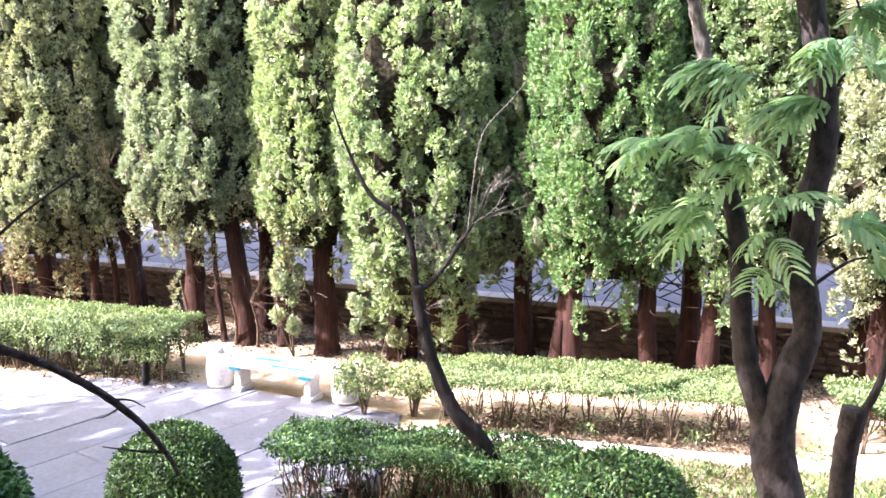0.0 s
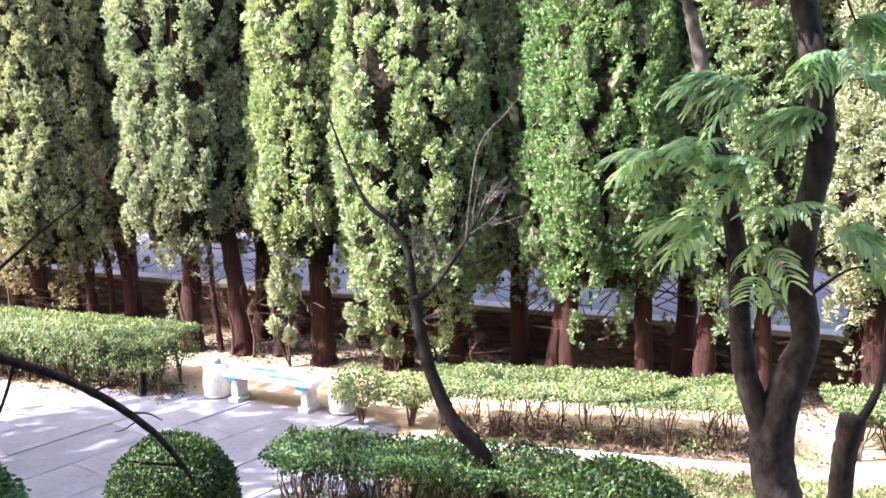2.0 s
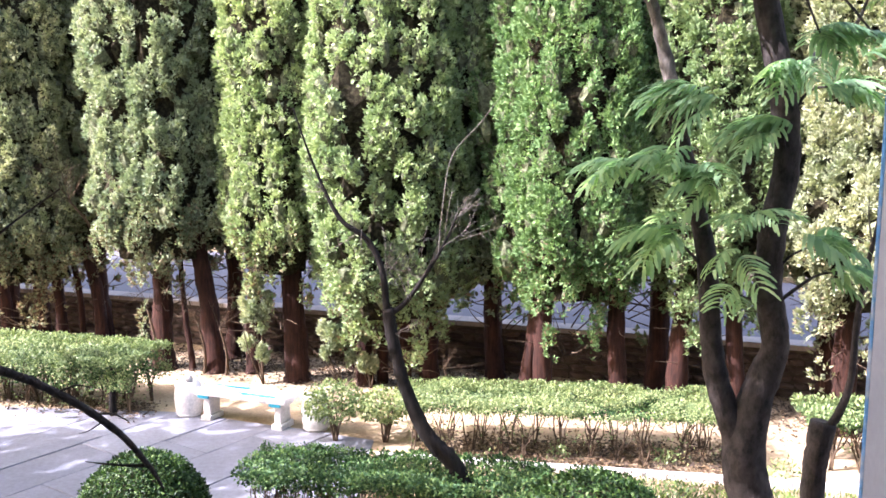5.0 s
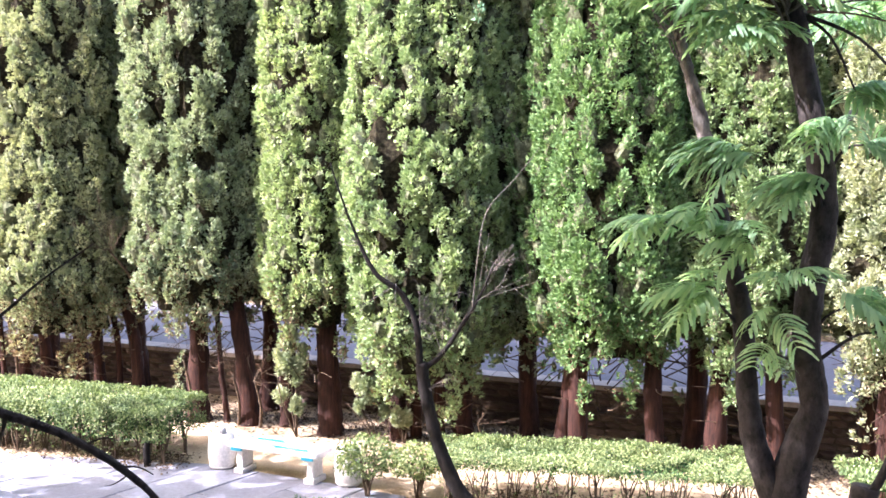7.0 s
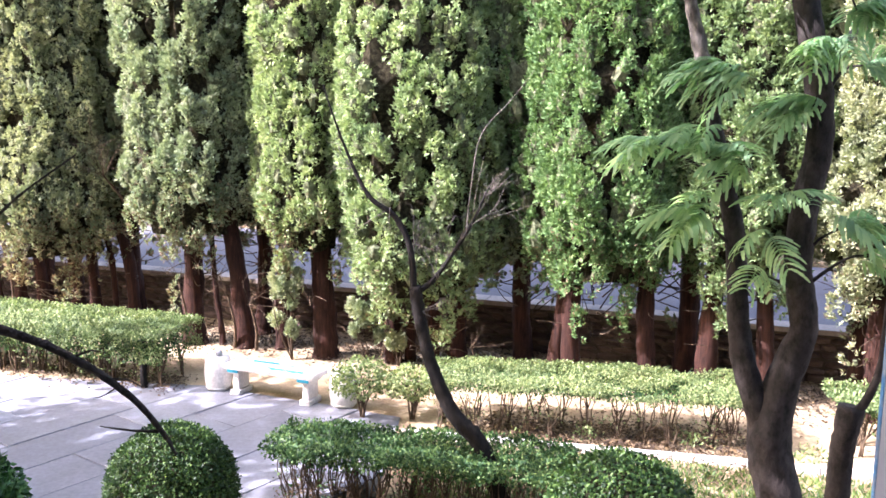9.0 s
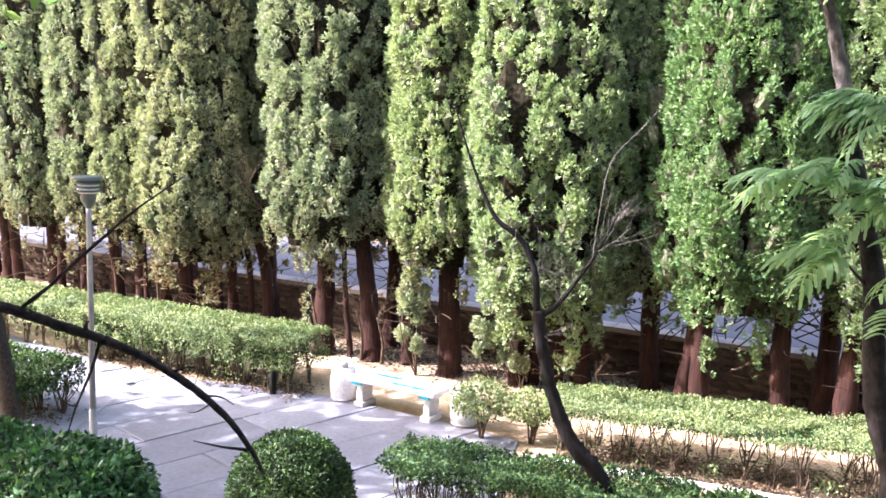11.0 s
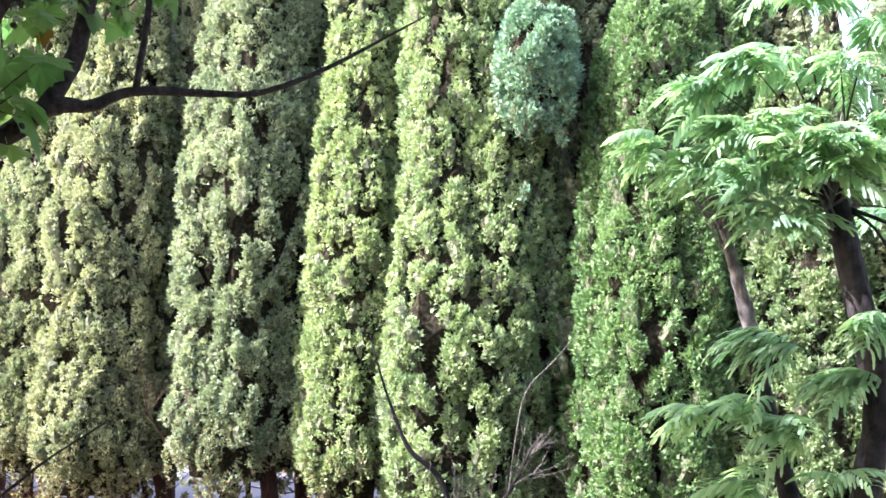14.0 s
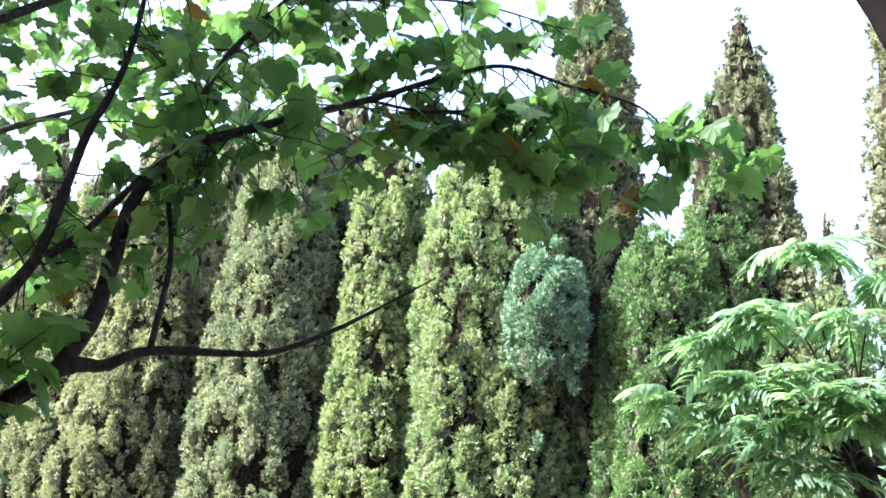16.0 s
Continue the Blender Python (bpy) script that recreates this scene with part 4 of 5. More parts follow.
def build_litter_and_lawn():
    g = np.random.default_rng(61)
    # dry leaves below the hedge
    n = 5200
    s, w = g.random(n), g.normal(0, 0.42, n)
    pos = np.column_stack([0.1 + 4.1 * s + w * 0.17, 12.35 - 0.72 * s + w, 0.012 + 0.05 * g.random(n)])
    tip = unit(g.standard_normal((n, 3)) * [1, 1, 0.35])
    side = unit(np.cross(tip, [0, 0, 1]) + 0.4 * g.standard_normal((n, 3)))
    V, F = kites(pos, tip, side, g.uniform(.04, .09, n), g.uniform(.02, .05, n), .2)
    tagged(obj("leaf_litter", V, F, M_LITTER), "brown dry fallen leaves under the hedge", "leaf litter", kind="stuff")
    # litter laid dense and dark, partly standing for the trees' shade on soil
    n = 17000
    x = g.uniform(-12, 7.5, n)
    pos = np.column_stack([x, row_y(15.75, x) + g.normal(0, 0.62, n), 0.012 + 0.03 * g.random(n)])
    tip = unit(g.standard_normal((n, 3)) * [1, 1, 0.35])
    side = unit(np.cross(tip, [0, 0, 1]) + 0.4 * g.standard_normal((n, 3)))
    V, F = kites(pos, tip, side, g.uniform(.04, .1, n), g.uniform(.02, .05, n), .2)
    tagged(obj("leaf_litter", V, F, M_LITTER), "brown dry litter under the cypresses", "leaf litter", kind="stuff")
    # dry leaves below the clipped hedges
    for (ax, ay), (bx, by), n in (((-4.0, 14.0), (-9.0, 15.5), 3200), ((-1.75, 10.0), (1.55, 9.2), 1800), ((-7.0, 11.9), (-9.6, 12.8), 900)):
        k = g.random(n)
        pos = np.column_stack([ax + (bx - ax) * k + g.normal(0, 0.08, n), ay + 0.12 + (by - ay) * k + g.normal(0, 0.24, n), 0.015 + 0.03 * g.random(n)])
        tip = unit(g.standard_normal((n, 3)) * [1, 1, 0.35])
        side = unit(np.cross(tip, [0, 0, 1]) + 0.4 * g.standard_normal((n, 3)))
        V, F = kites(pos, tip, side, g.uniform(.04, .08, n), g.uniform(.02, .045, n), .2)
        tagged(obj("leaf_litter", V, F, M_LITTER), "brown dry fallen leaves under the hedge", "leaf litter", kind="stuff")
    # lawn in front of the kerb
    n = 36000
    x = g.uniform(-0.3, 7.0, n)
    yk = 11.86 - 0.221 * x
    y = yk - 0.09 - g.random(n) ** 0.9 * 4.6
    pos = np.column_stack([x, y, np.full(n, 0.0)])
    tip = unit(g.standard_normal((n, 3)) * [0.6, 0.6, 0.2] + [0, 0, 0.8])
    side = unit(np.cross(tip, rand_dirs(g, n)))
    V, F = kites(pos, tip, side, g.uniform(.05, .12, n), g.uniform(.012, .03, n), .1)
    tagged(obj("grass", V, F, M_GRASS), "short patchy green lawn grass", "grass", kind="stuff")


# ---------------------------------------------------------------- silk tree, stump, slim tree
def silk_leaf_template(seed, length=0.22, pairs=6):
    """One feathery leaf along +x: a midrib and hanging side fingers, each a folded strip with a notched edge."""
    g = np.random.default_rng(seed)
    V, F = [], []
    for i in range(pairs):
        t = (i + 1.3) / (pairs + 0.3)
        base = np.array([length * t, 0, 0.35 * t * length - 0.9 * length * t * t])
        pl = 0.125 * (0.7 + 0.4 * math.sin(math.pi * (0.15 + 0.7 * t))) * g.uniform(0.85, 1.1)
        fwd = 0.40 + 0.50 * t + g.uniform(-0.12, 0.12)
        for sg in (-1, 1):
            hang = g.uniform(0.45, 0.95)
            run = unit(np.array([fwd, sg * 0.85, 0.12]))
            across = unit(np.cross(run, [0, 0, 1.0]))
            n, k0 = 9, len(V)
            for k in range(n):
                s = k / (n - 1)
                q = base + run * pl * s * (1 - 0.18 * s * hang) + np.array([0, 0, -hang * pl * s ** 1.8])
                w = 0.0118 * math.sin(math.pi * (0.12 + 0.80 * s)) ** 0.6 * (1.0 if k % 2 else 0.72)
                for e, dz in ((-1, -0.35), (0, 0.0), (1, -0.35)):
                    V.append(q + across * e * w + run * (abs(e) * w * 0.35) + np.array([0, 0, dz * w]))
            for k in range(n - 1):
                for e in (0, 1):
                    c = k0 + k * 3 + e
                    F.append((c, c + 1, c + 4, c + 3))
    x = np.linspace(0, 1, 6)
    rib = np.column_stack([length * x, 0 * x, 0.35 * x * length - 0.9 * length * x * x])
    rv, rf = tube(rib, [0.0028, 0.0012], 4)
    return np.array(V), np.array(F), rv, rf


SILK = [silk_leaf_template(s, L, p) for s, L, p in ((1, 0.20, 10), (2, 0.17, 9), (3, 0.23, 11))]


def silk_rosettes(g, spots):
    """Leaves fanned round each shoot's end. Returns leaflet mesh and rib mesh."""
    VV, FF, RV, RF = [], [], [], []
    k = r = 0
    for (x, y, z, n, lean_az, spread) in spots:
        for i in range(int(n * (1.75 if z > 5.2 else 1.4))):
            V, F, rv, rf = SILK[int(g.integers(3))]
            az = lean_az + g.uniform(-spread, spread)
            el = g.uniform(-0.15, 0.55)
            sc = g.uniform(0.75, 1.15)
            M = np.array((Matrix.Rotation(az, 3, 'Z') @ Matrix.Rotation(-el, 3, 'Y') @ Matrix.Rotation(g.uniform(-.5, .5), 3, 'X'))) * sc
            o = np.array([x, y, z]) + g.normal(0, 0.035, 3)
            VV.append(V @ M.T + o)
            FF.append(F + k)
            k += len(V)
            RV.append(rv @ M.T + o)
            RF += [tuple(j + r for j in q) for q in rf]
            r += len(rv)
    return np.vstack(VV), np.vstack(FF), np.vstack(RV), RF


def build_silk_tree():
    t = thing("silk_tree", "dark twin-stemmed silk tree with feathery bright green leaves", "tree")
    limb("trunk", [(2.12, 5.05, -0.1), (2.06, 5.08, 0.9), (2.02, 5.1, 1.7), (1.98, 5.12, 2.2), (1.90, 5.15, 2.6), (1.95, 5.14, 2.95), (2.03, 5.10, 3.28), (1.98, 5.11, 3.60), (1.985, 5.10, 3.95),
                   (2.035, 5.08, 4.30), (2.01, 5.10, 4.62), (1.955, 5.15, 4.95), (1.90, 5.2, 5.28), (1.85, 5.22, 5.56)],
         [0.17, 0.14, 0.13, 0.127, 0.128, 0.098, 0.078, 0.075, 0.074, 0.072, 0.071, 0.070, 0.069, 0.064], M_BARK_M, t, 18, 6, 0.035)
    limb("side_stem", [(1.92, 5.15, 2.45), (1.83, 5.17, 2.78), (1.74, 5.19, 3.04), (1.70, 5.22, 3.3), (1.66, 5.23, 3.75), (1.57, 5.27, 4.15), (1.47, 5.3, 4.58)],
         [0.085, 0.08, 0.07, 0.062, 0.057, 0.050, 0.044], M_BARK_M, t, 12, 6, 0.05, seed=3)
    limb("stem_top", [(1.485, 5.295, 4.52), (1.43, 5.33, 4.8), (1.37, 5.36, 5.05), (1.32, 5.38, 5.25), (1.285, 5.39, 5.42)], [0.043, 0.038, 0.033, 0.029, 0.023], M_WEATHERED, t, 12, 6, 0.13, "pale weathered broken stem top", seed=4)
    limb("branch", [(2.03, 5.14, 4.72), (2.27, 5.4, 4.88), (2.5, 5.6, 5.0), (2.72, 5.82, 5.12), (2.85, 5.95, 5.30)], [0.030, 0.024, 0.019, 0.015, 0.009], M_PALE, t, 8, 6, 0.06, "bare grey side branch", seed=9)
    g = np.random.default_rng(77)
    # broken pale top of the side stem
    for root, n, out, up in (((1.30, 5.385, 5.33), 24, 0.20, 0.42), ((1.86, 5.20, 5.44), 18, 0.28, 0.50)):
        for i in range(n):
            p = np.array(root) + g.normal(0, 1, 3) * [0.025, 0.025, 0.09]
            q = p + np.array([g.uniform(-out, out * 0.8), g.uniform(-.18, .18), g.uniform(-0.02, up)])
            limb("broken_shoot", [p, (p + q) / 2 + g.uniform(-.04, .04, 3), q], [g.uniform(0.006, 0.013), 0.003], M_WEATHERED, t, 5, 3, 0.1, "pale broken dead shoot", i)
    pi = math.pi
    # shoot ends: place, leaves, heading, fan
    spots = [
        (2.04, 5.00, 4.80, 7, -2.4, 1.6), (1.96, 4.98, 4.50, 6, pi, 1.0), (1.62, 5.20, 4.66, 5, pi, 0.9), (2.25, 5.0, 4.72, 6, 0.0, 1.0),
        (1.42, 5.22, 4.34, 6, pi, 1.0), (1.20, 5.28, 4.30, 6, pi, 0.9), (1.62, 5.1, 4.22, 6, -2.6, 1.3), (1.45, 5.22, 3.90, 6, pi, 1.0),
        (1.82, 5.05, 4.05, 3, -2.0, 1.6), (2.16, 5.0, 3.86, 4, 0.0, 1.0), (2.30, 4.95, 3.72, 4, -0.2, 0.8), (1.76, 5.12, 3.58, 2, -1.8, 1.6),
        (2.15, 5.02, 5.0, 6, 0.2, 1.2), (2.42, 4.9, 4.95, 5, 0, 1.4), (1.84, 5.08, 3.80, 2, -2.2, 1.3),
        (0.95, 5.45, 5.78, 6, pi, 0.9), (1.16, 5.4, 5.72, 6, pi, 1.2), (1.24, 5.38, 6.12, 7, pi, 1.2), (1.42, 5.3, 6.24, 7, -2.6, 1.6),
        (1.66, 5.25, 6.62, 7, -2.0, 2.2), (1.60, 5.3, 6.30, 7, 2.6, 1.8), (1.68, 5.2, 5.90, 7, -2.4, 1.6), (1.87, 5.15, 5.74, 7, -0.8, 1.8),
        (1.38, 5.35, 5.86, 7, pi, 1.4), (1.24, 5.36, 5.64, 5, pi, 1.2), (2.03, 5.12, 6.45, 7, 0, 2.2), (1.88, 5.2, 6.2, 7, -1.2, 2.4),
        (2.05, 5.12, 5.9, 7, -0.4, 1.8), (1.56, 5.2, 4.72, 4, pi, 0.8), (2.25, 5.1, 6.1, 7, 0, 2.0), (2.65, 5.9, 5.85, 7, 0, 2.0), (2.95, 5.95, 5.6, 7, 0, 2.0),
        (1.29, 5.25, 5.58, 6, -1.9, 1.5), (1.55, 5.20, 5.36, 4, -1.7, 1.6), (1.68, 5.15, 5.34, 4, -1.5, 1.6), (1.42, 5.25, 5.44, 3, -1.9, 1.5), (1.52, 5.15, 5.64, 7, -1.6, 1.5), (1.71, 5.05, 5.72, 7, -1.6, 1.5), (1.95, 5.0, 5.72, 6, -1.4, 1.5), (1.40, 5.2, 5.82, 6, -1.9, 1.5), (1.80, 5.05, 5.55, 5, -1.6, 1.7),
        (2.55, 6.0, 5.50, 7, -1.6, 2.2), (2.80, 5.95, 5.48, 7, -1.4, 2.2), (3.05, 5.9, 5.38, 7, -1.2, 2.2), (2.70, 6.1, 5.66, 6, 2.4, 2.0),
    ]
    for i, (x, y, z, n, az, sp) in enumerate(spots):
        # the nearest stem gives the shoot
        if z < 4.95:
            zs = z - 0.22
            base = np.array((np.interp(zs, [2.74, 3.0, 3.3, 3.75, 4.15, 4.6], [1.86, 1.76, 1.70, 1.66, 1.57, 1.46]), 5.22, zs)) if x < 1.7 else \
                np.array((np.interp(zs, [2.7, 3.0, 3.3, 3.6, 3.95, 4.3, 4.65, 5.0], [1.9, 1.97, 2.04, 1.98, 1.985, 2.035, 2.01, 1.95]), 5.10, zs))
        else:
            base = np.array((1.87, 5.22, 5.45))
        q = np.array((x, y, z))
        m = (base + q) / 2 + np.array([0, 0, 0.05]) + g.uniform(-.04, .04, 3)
        limb("shoot", [base, m, q], [0.014, 0.008, 0.005] if z < 5.2 else [0.011, 0.006, 0.003], M_BARK_M if z < 5.2 else M_STEM, t, 6, 4, 0.05, seed=i)
    V, F, rv, rf = silk_rosettes(g, spots)
    obj("leaves", V, F, M_MIM, t)
    tagged(obj("leaf_ribs", rv, rf, M_MIM, t), kind="stuff")


def build_stump_tree():
    t = thing("cut_tree", "small dark tree cut to a stump with one thin shoot", "tree")
    limb("trunk", [(2.50, 5.48, -0.1), (2.47, 5.46, 1.2), (2.46, 5.46, 2.2), (2.47, 5.45, 2.5), (2.50, 5.45, 2.70)], [0.10, 0.085, 0.072, 0.072, 0.082], M_BARK_M, t, 12, 6, 0.05)
    limb("shoot", [(2.51, 5.44, 2.64), (2.57, 5.40, 2.78), (2.62, 5.38, 3.0), (2.635, 5.38, 3.4), (2.67, 5.35, 3.75), (2.73, 5.33, 4.1), (2.80, 5.3, 4.7), (2.84, 5.28, 5.2)],
         [0.034, 0.025, 0.018, 0.014, 0.010, 0.005], M_BARK_M, t, 8, 6, 0.05, "thin dark bare shoot")
    g = np.random.default_rng(5)
    tw = []
    for z, x in ((3.5, 2.64), (3.8, 2.68), (4.1, 2.73), (4.4, 2.77), (4.7, 2.8)):
        p = np.array((x, 5.35, z))
        q = p + np.array([g.uniform(-.2, .2), g.uniform(-.1, .1), 0.3])
        tw.append(tube(smooth_path([p, (p + q) / 2 + g.uniform(-.03, .03, 3), q], 3), [0.006, 0.002], 4))
    v, f = tubes(tw)
    tagged(obj("twig_spray", v, f, M_PALE, t, smooth=True), kind="stuff")


def twig_spray(g, root, head, n, length, r=0.0034, flat=0.5):
    """Fine forked bare twigs from a root place."""
    out = []
    for i in range(n):
        d = unit(np.array(head, float) + g.normal(0, flat, 3))
        L = length * g.uniform(0.5, 1.15)
        p = np.array(root) + g.normal(0, 0.015, 3)
        q = p + d * L
        m = (p + q) / 2 + g.normal(0, 0.06 * L, 3)
        pts = smooth_path([p, m, q], 4)
        out.append(tube(pts, [r, r * 0.3], 4))
        for k in range(3):
            b = pts[int(g.integers(2, len(pts) - 1))]
            e = b + unit(d + g.normal(0, 0.6, 3)) * L * g.uniform(0.25, 0.5)
            out.append(tube(smooth_path([b, (b + e) / 2 + g.normal(0, 0.02, 3), e], 2), [r * 0.5, r * 0.2], 4))
    return tubes(out)


def build_slim_tree():
    t = thing("slim_tree", "slim dark leaning tree with nearly bare forked branches", "tree")
    limb("trunk", [(0.72, 9.58, -0.1), (0.66, 9.57, 0.25), (0.45, 9.58, 0.82), (0.14, 9.59, 1.19), (-0.08, 9.59, 1.69), (-0.22, 9.59, 2.24), (-0.26, 9.58, 2.56)],
         [0.09, 0.092, 0.09, 0.08, 0.07, 0.066, 0.064], M_BARK_S, t, 14, 9, 0.08)
    limb("branch", [(-0.27, 9.58, 2.5), (-0.32, 9.58, 2.96), (-0.47, 9.58, 3.28), (-0.75, 9.56, 3.51), (-0.97, 9.54, 3.97), (-1.12, 9.52, 4.39), (-1.19, 9.51, 4.62)],
         [0.042, 0.034, 0.03, 0.024, 0.014, 0.009, 0.005], M_BARK_S, t, 8, 6, 0.05)
    limb("branch", [(-0.24, 9.58, 2.5), (-0.08, 9.59, 2.62), (0.12, 9.59, 2.9), (0.32, 9.58, 3.23), (0.46, 9.57, 3.55)],
         [0.040, 0.028, 0.022, 0.016, 0.009], M_BARK_S, t, 8, 6, 0.05)
    limb("branch", [(0.26, 9.58, 3.12), (0.30, 9.5, 3.6), (0.39, 9.45, 4.13), (0.67, 9.42, 4.47), (0.91, 9.4, 4.78)], [0.006, 0.005, 0.004, 0.003, 0.0015], M_PALE, t, 6, 5, 0.05, "thin pale dead branch")
    g = np.random.default_rng(8)
    for root, head, n, L in (((0.32, 9.58, 3.23), (0.5, 0, 0.8), 7, 0.75), ((0.1, 9.59, 2.88), (-0.2, -.2, 1), 6, 0.7), ((-0.05, 9.58, 2.62), (0.1, -.3, 1), 5, 0.6),
                             ((-0.3, 9.58, 2.9), (0.4, 0, 0.9), 5, 0.5), ((-0.2, 9.58, 2.3), (0.5, -.2, 0.3), 4, 0.4),
                             ((-0.55, 9.57, 3.36), (-0.6, 0, 0.5), 4, 0.45), ((-0.9, 9.55, 3.8), (-0.5, 0, 0.9), 4, 0.4), ((0.45, 9.57, 3.5), (0.7, 0, 0.6), 5, 0.5)):
        v, f = twig_spray(g, root, head, n, L)
        tagged(obj("twig_spray", v, f, M_PALE, t, "fine pale bare twigs", smooth=True), kind="stuff")


# ---------------------------------------------------------------- plane trees
LOBES = [(0.0, 0.0), (0.16, -0.10), (0.34, -0.14), (0.38, 0.02), (0.55, 0.16), (0.49, 0.25), (0.52, 0.42), (0.37, 0.44), (0.32, 0.50), (0.27, 0.54), (0.25, 0.70), (0.13, 0.72), (0.0, 0.95)]


def plane_leaf(seed):
    """A lobed leaf about one unit long, cupped, stalk at the origin, tip along +y."""
    g = np.random.default_rng(seed)
    right = [(x * g.uniform(.92, 1.08), y * g.uniform(.94, 1.06)) for x, y in LOBES]
    out = right + [(-x * g.uniform(.92, 1.08), y) for x, y in LOBES[-2:0:-1]]
    V = [(0, 0.25, 0.03)] + [(x, y, -0.10 * (x * x + (y - 0.25) ** 2) * 2 + g.normal(0, 0.018)) for x, y in out]
    n = len(out)
    F = [(0, 1 + i, 1 + (i + 1) % n) for i in range(n)]
    # the stalk
    V += [(0.008, 0, 0), (-0.008, 0, 0), (-0.006, -0.32, 0.05), (0.006, -0.32, 0.05)]
    F.append((n + 1, n + 2, n + 3, n + 4))
    return np.array(V, float), F


PLEAF = [plane_leaf(s) for s in (1, 2, 3, 4)]


def leaf_pose(g, p, size, droop=1.45):
    """A hanging leaf near p: tip outward and down."""
    az = g.uniform(0, 2 * math.pi)
    return Matrix.Translation(p) @ Matrix.Rotation(az, 4, 'Z') @ Matrix.Rotation(-g.uniform(0.3, droop), 4, 'X') @ Matrix.Rotation(g.uniform(-0.5, 0.5), 4, 'Y') @ Matrix.Scale(size, 4)


def joined_leaves(g, places, size):
    VV, FF, k = [], [], 0
    for p in places:
        V, F = PLEAF[int(g.integers(4))]
        M = np.array(leaf_pose(g, Vector(p), size * g.uniform(0.6, 1.15)))
        VV.append(V @ M[:3, :3].T + M[:3, 3])
        FF += [tuple(i + k for i in q) for q in F]
        k += len(V)
    return np.vstack(VV), FF


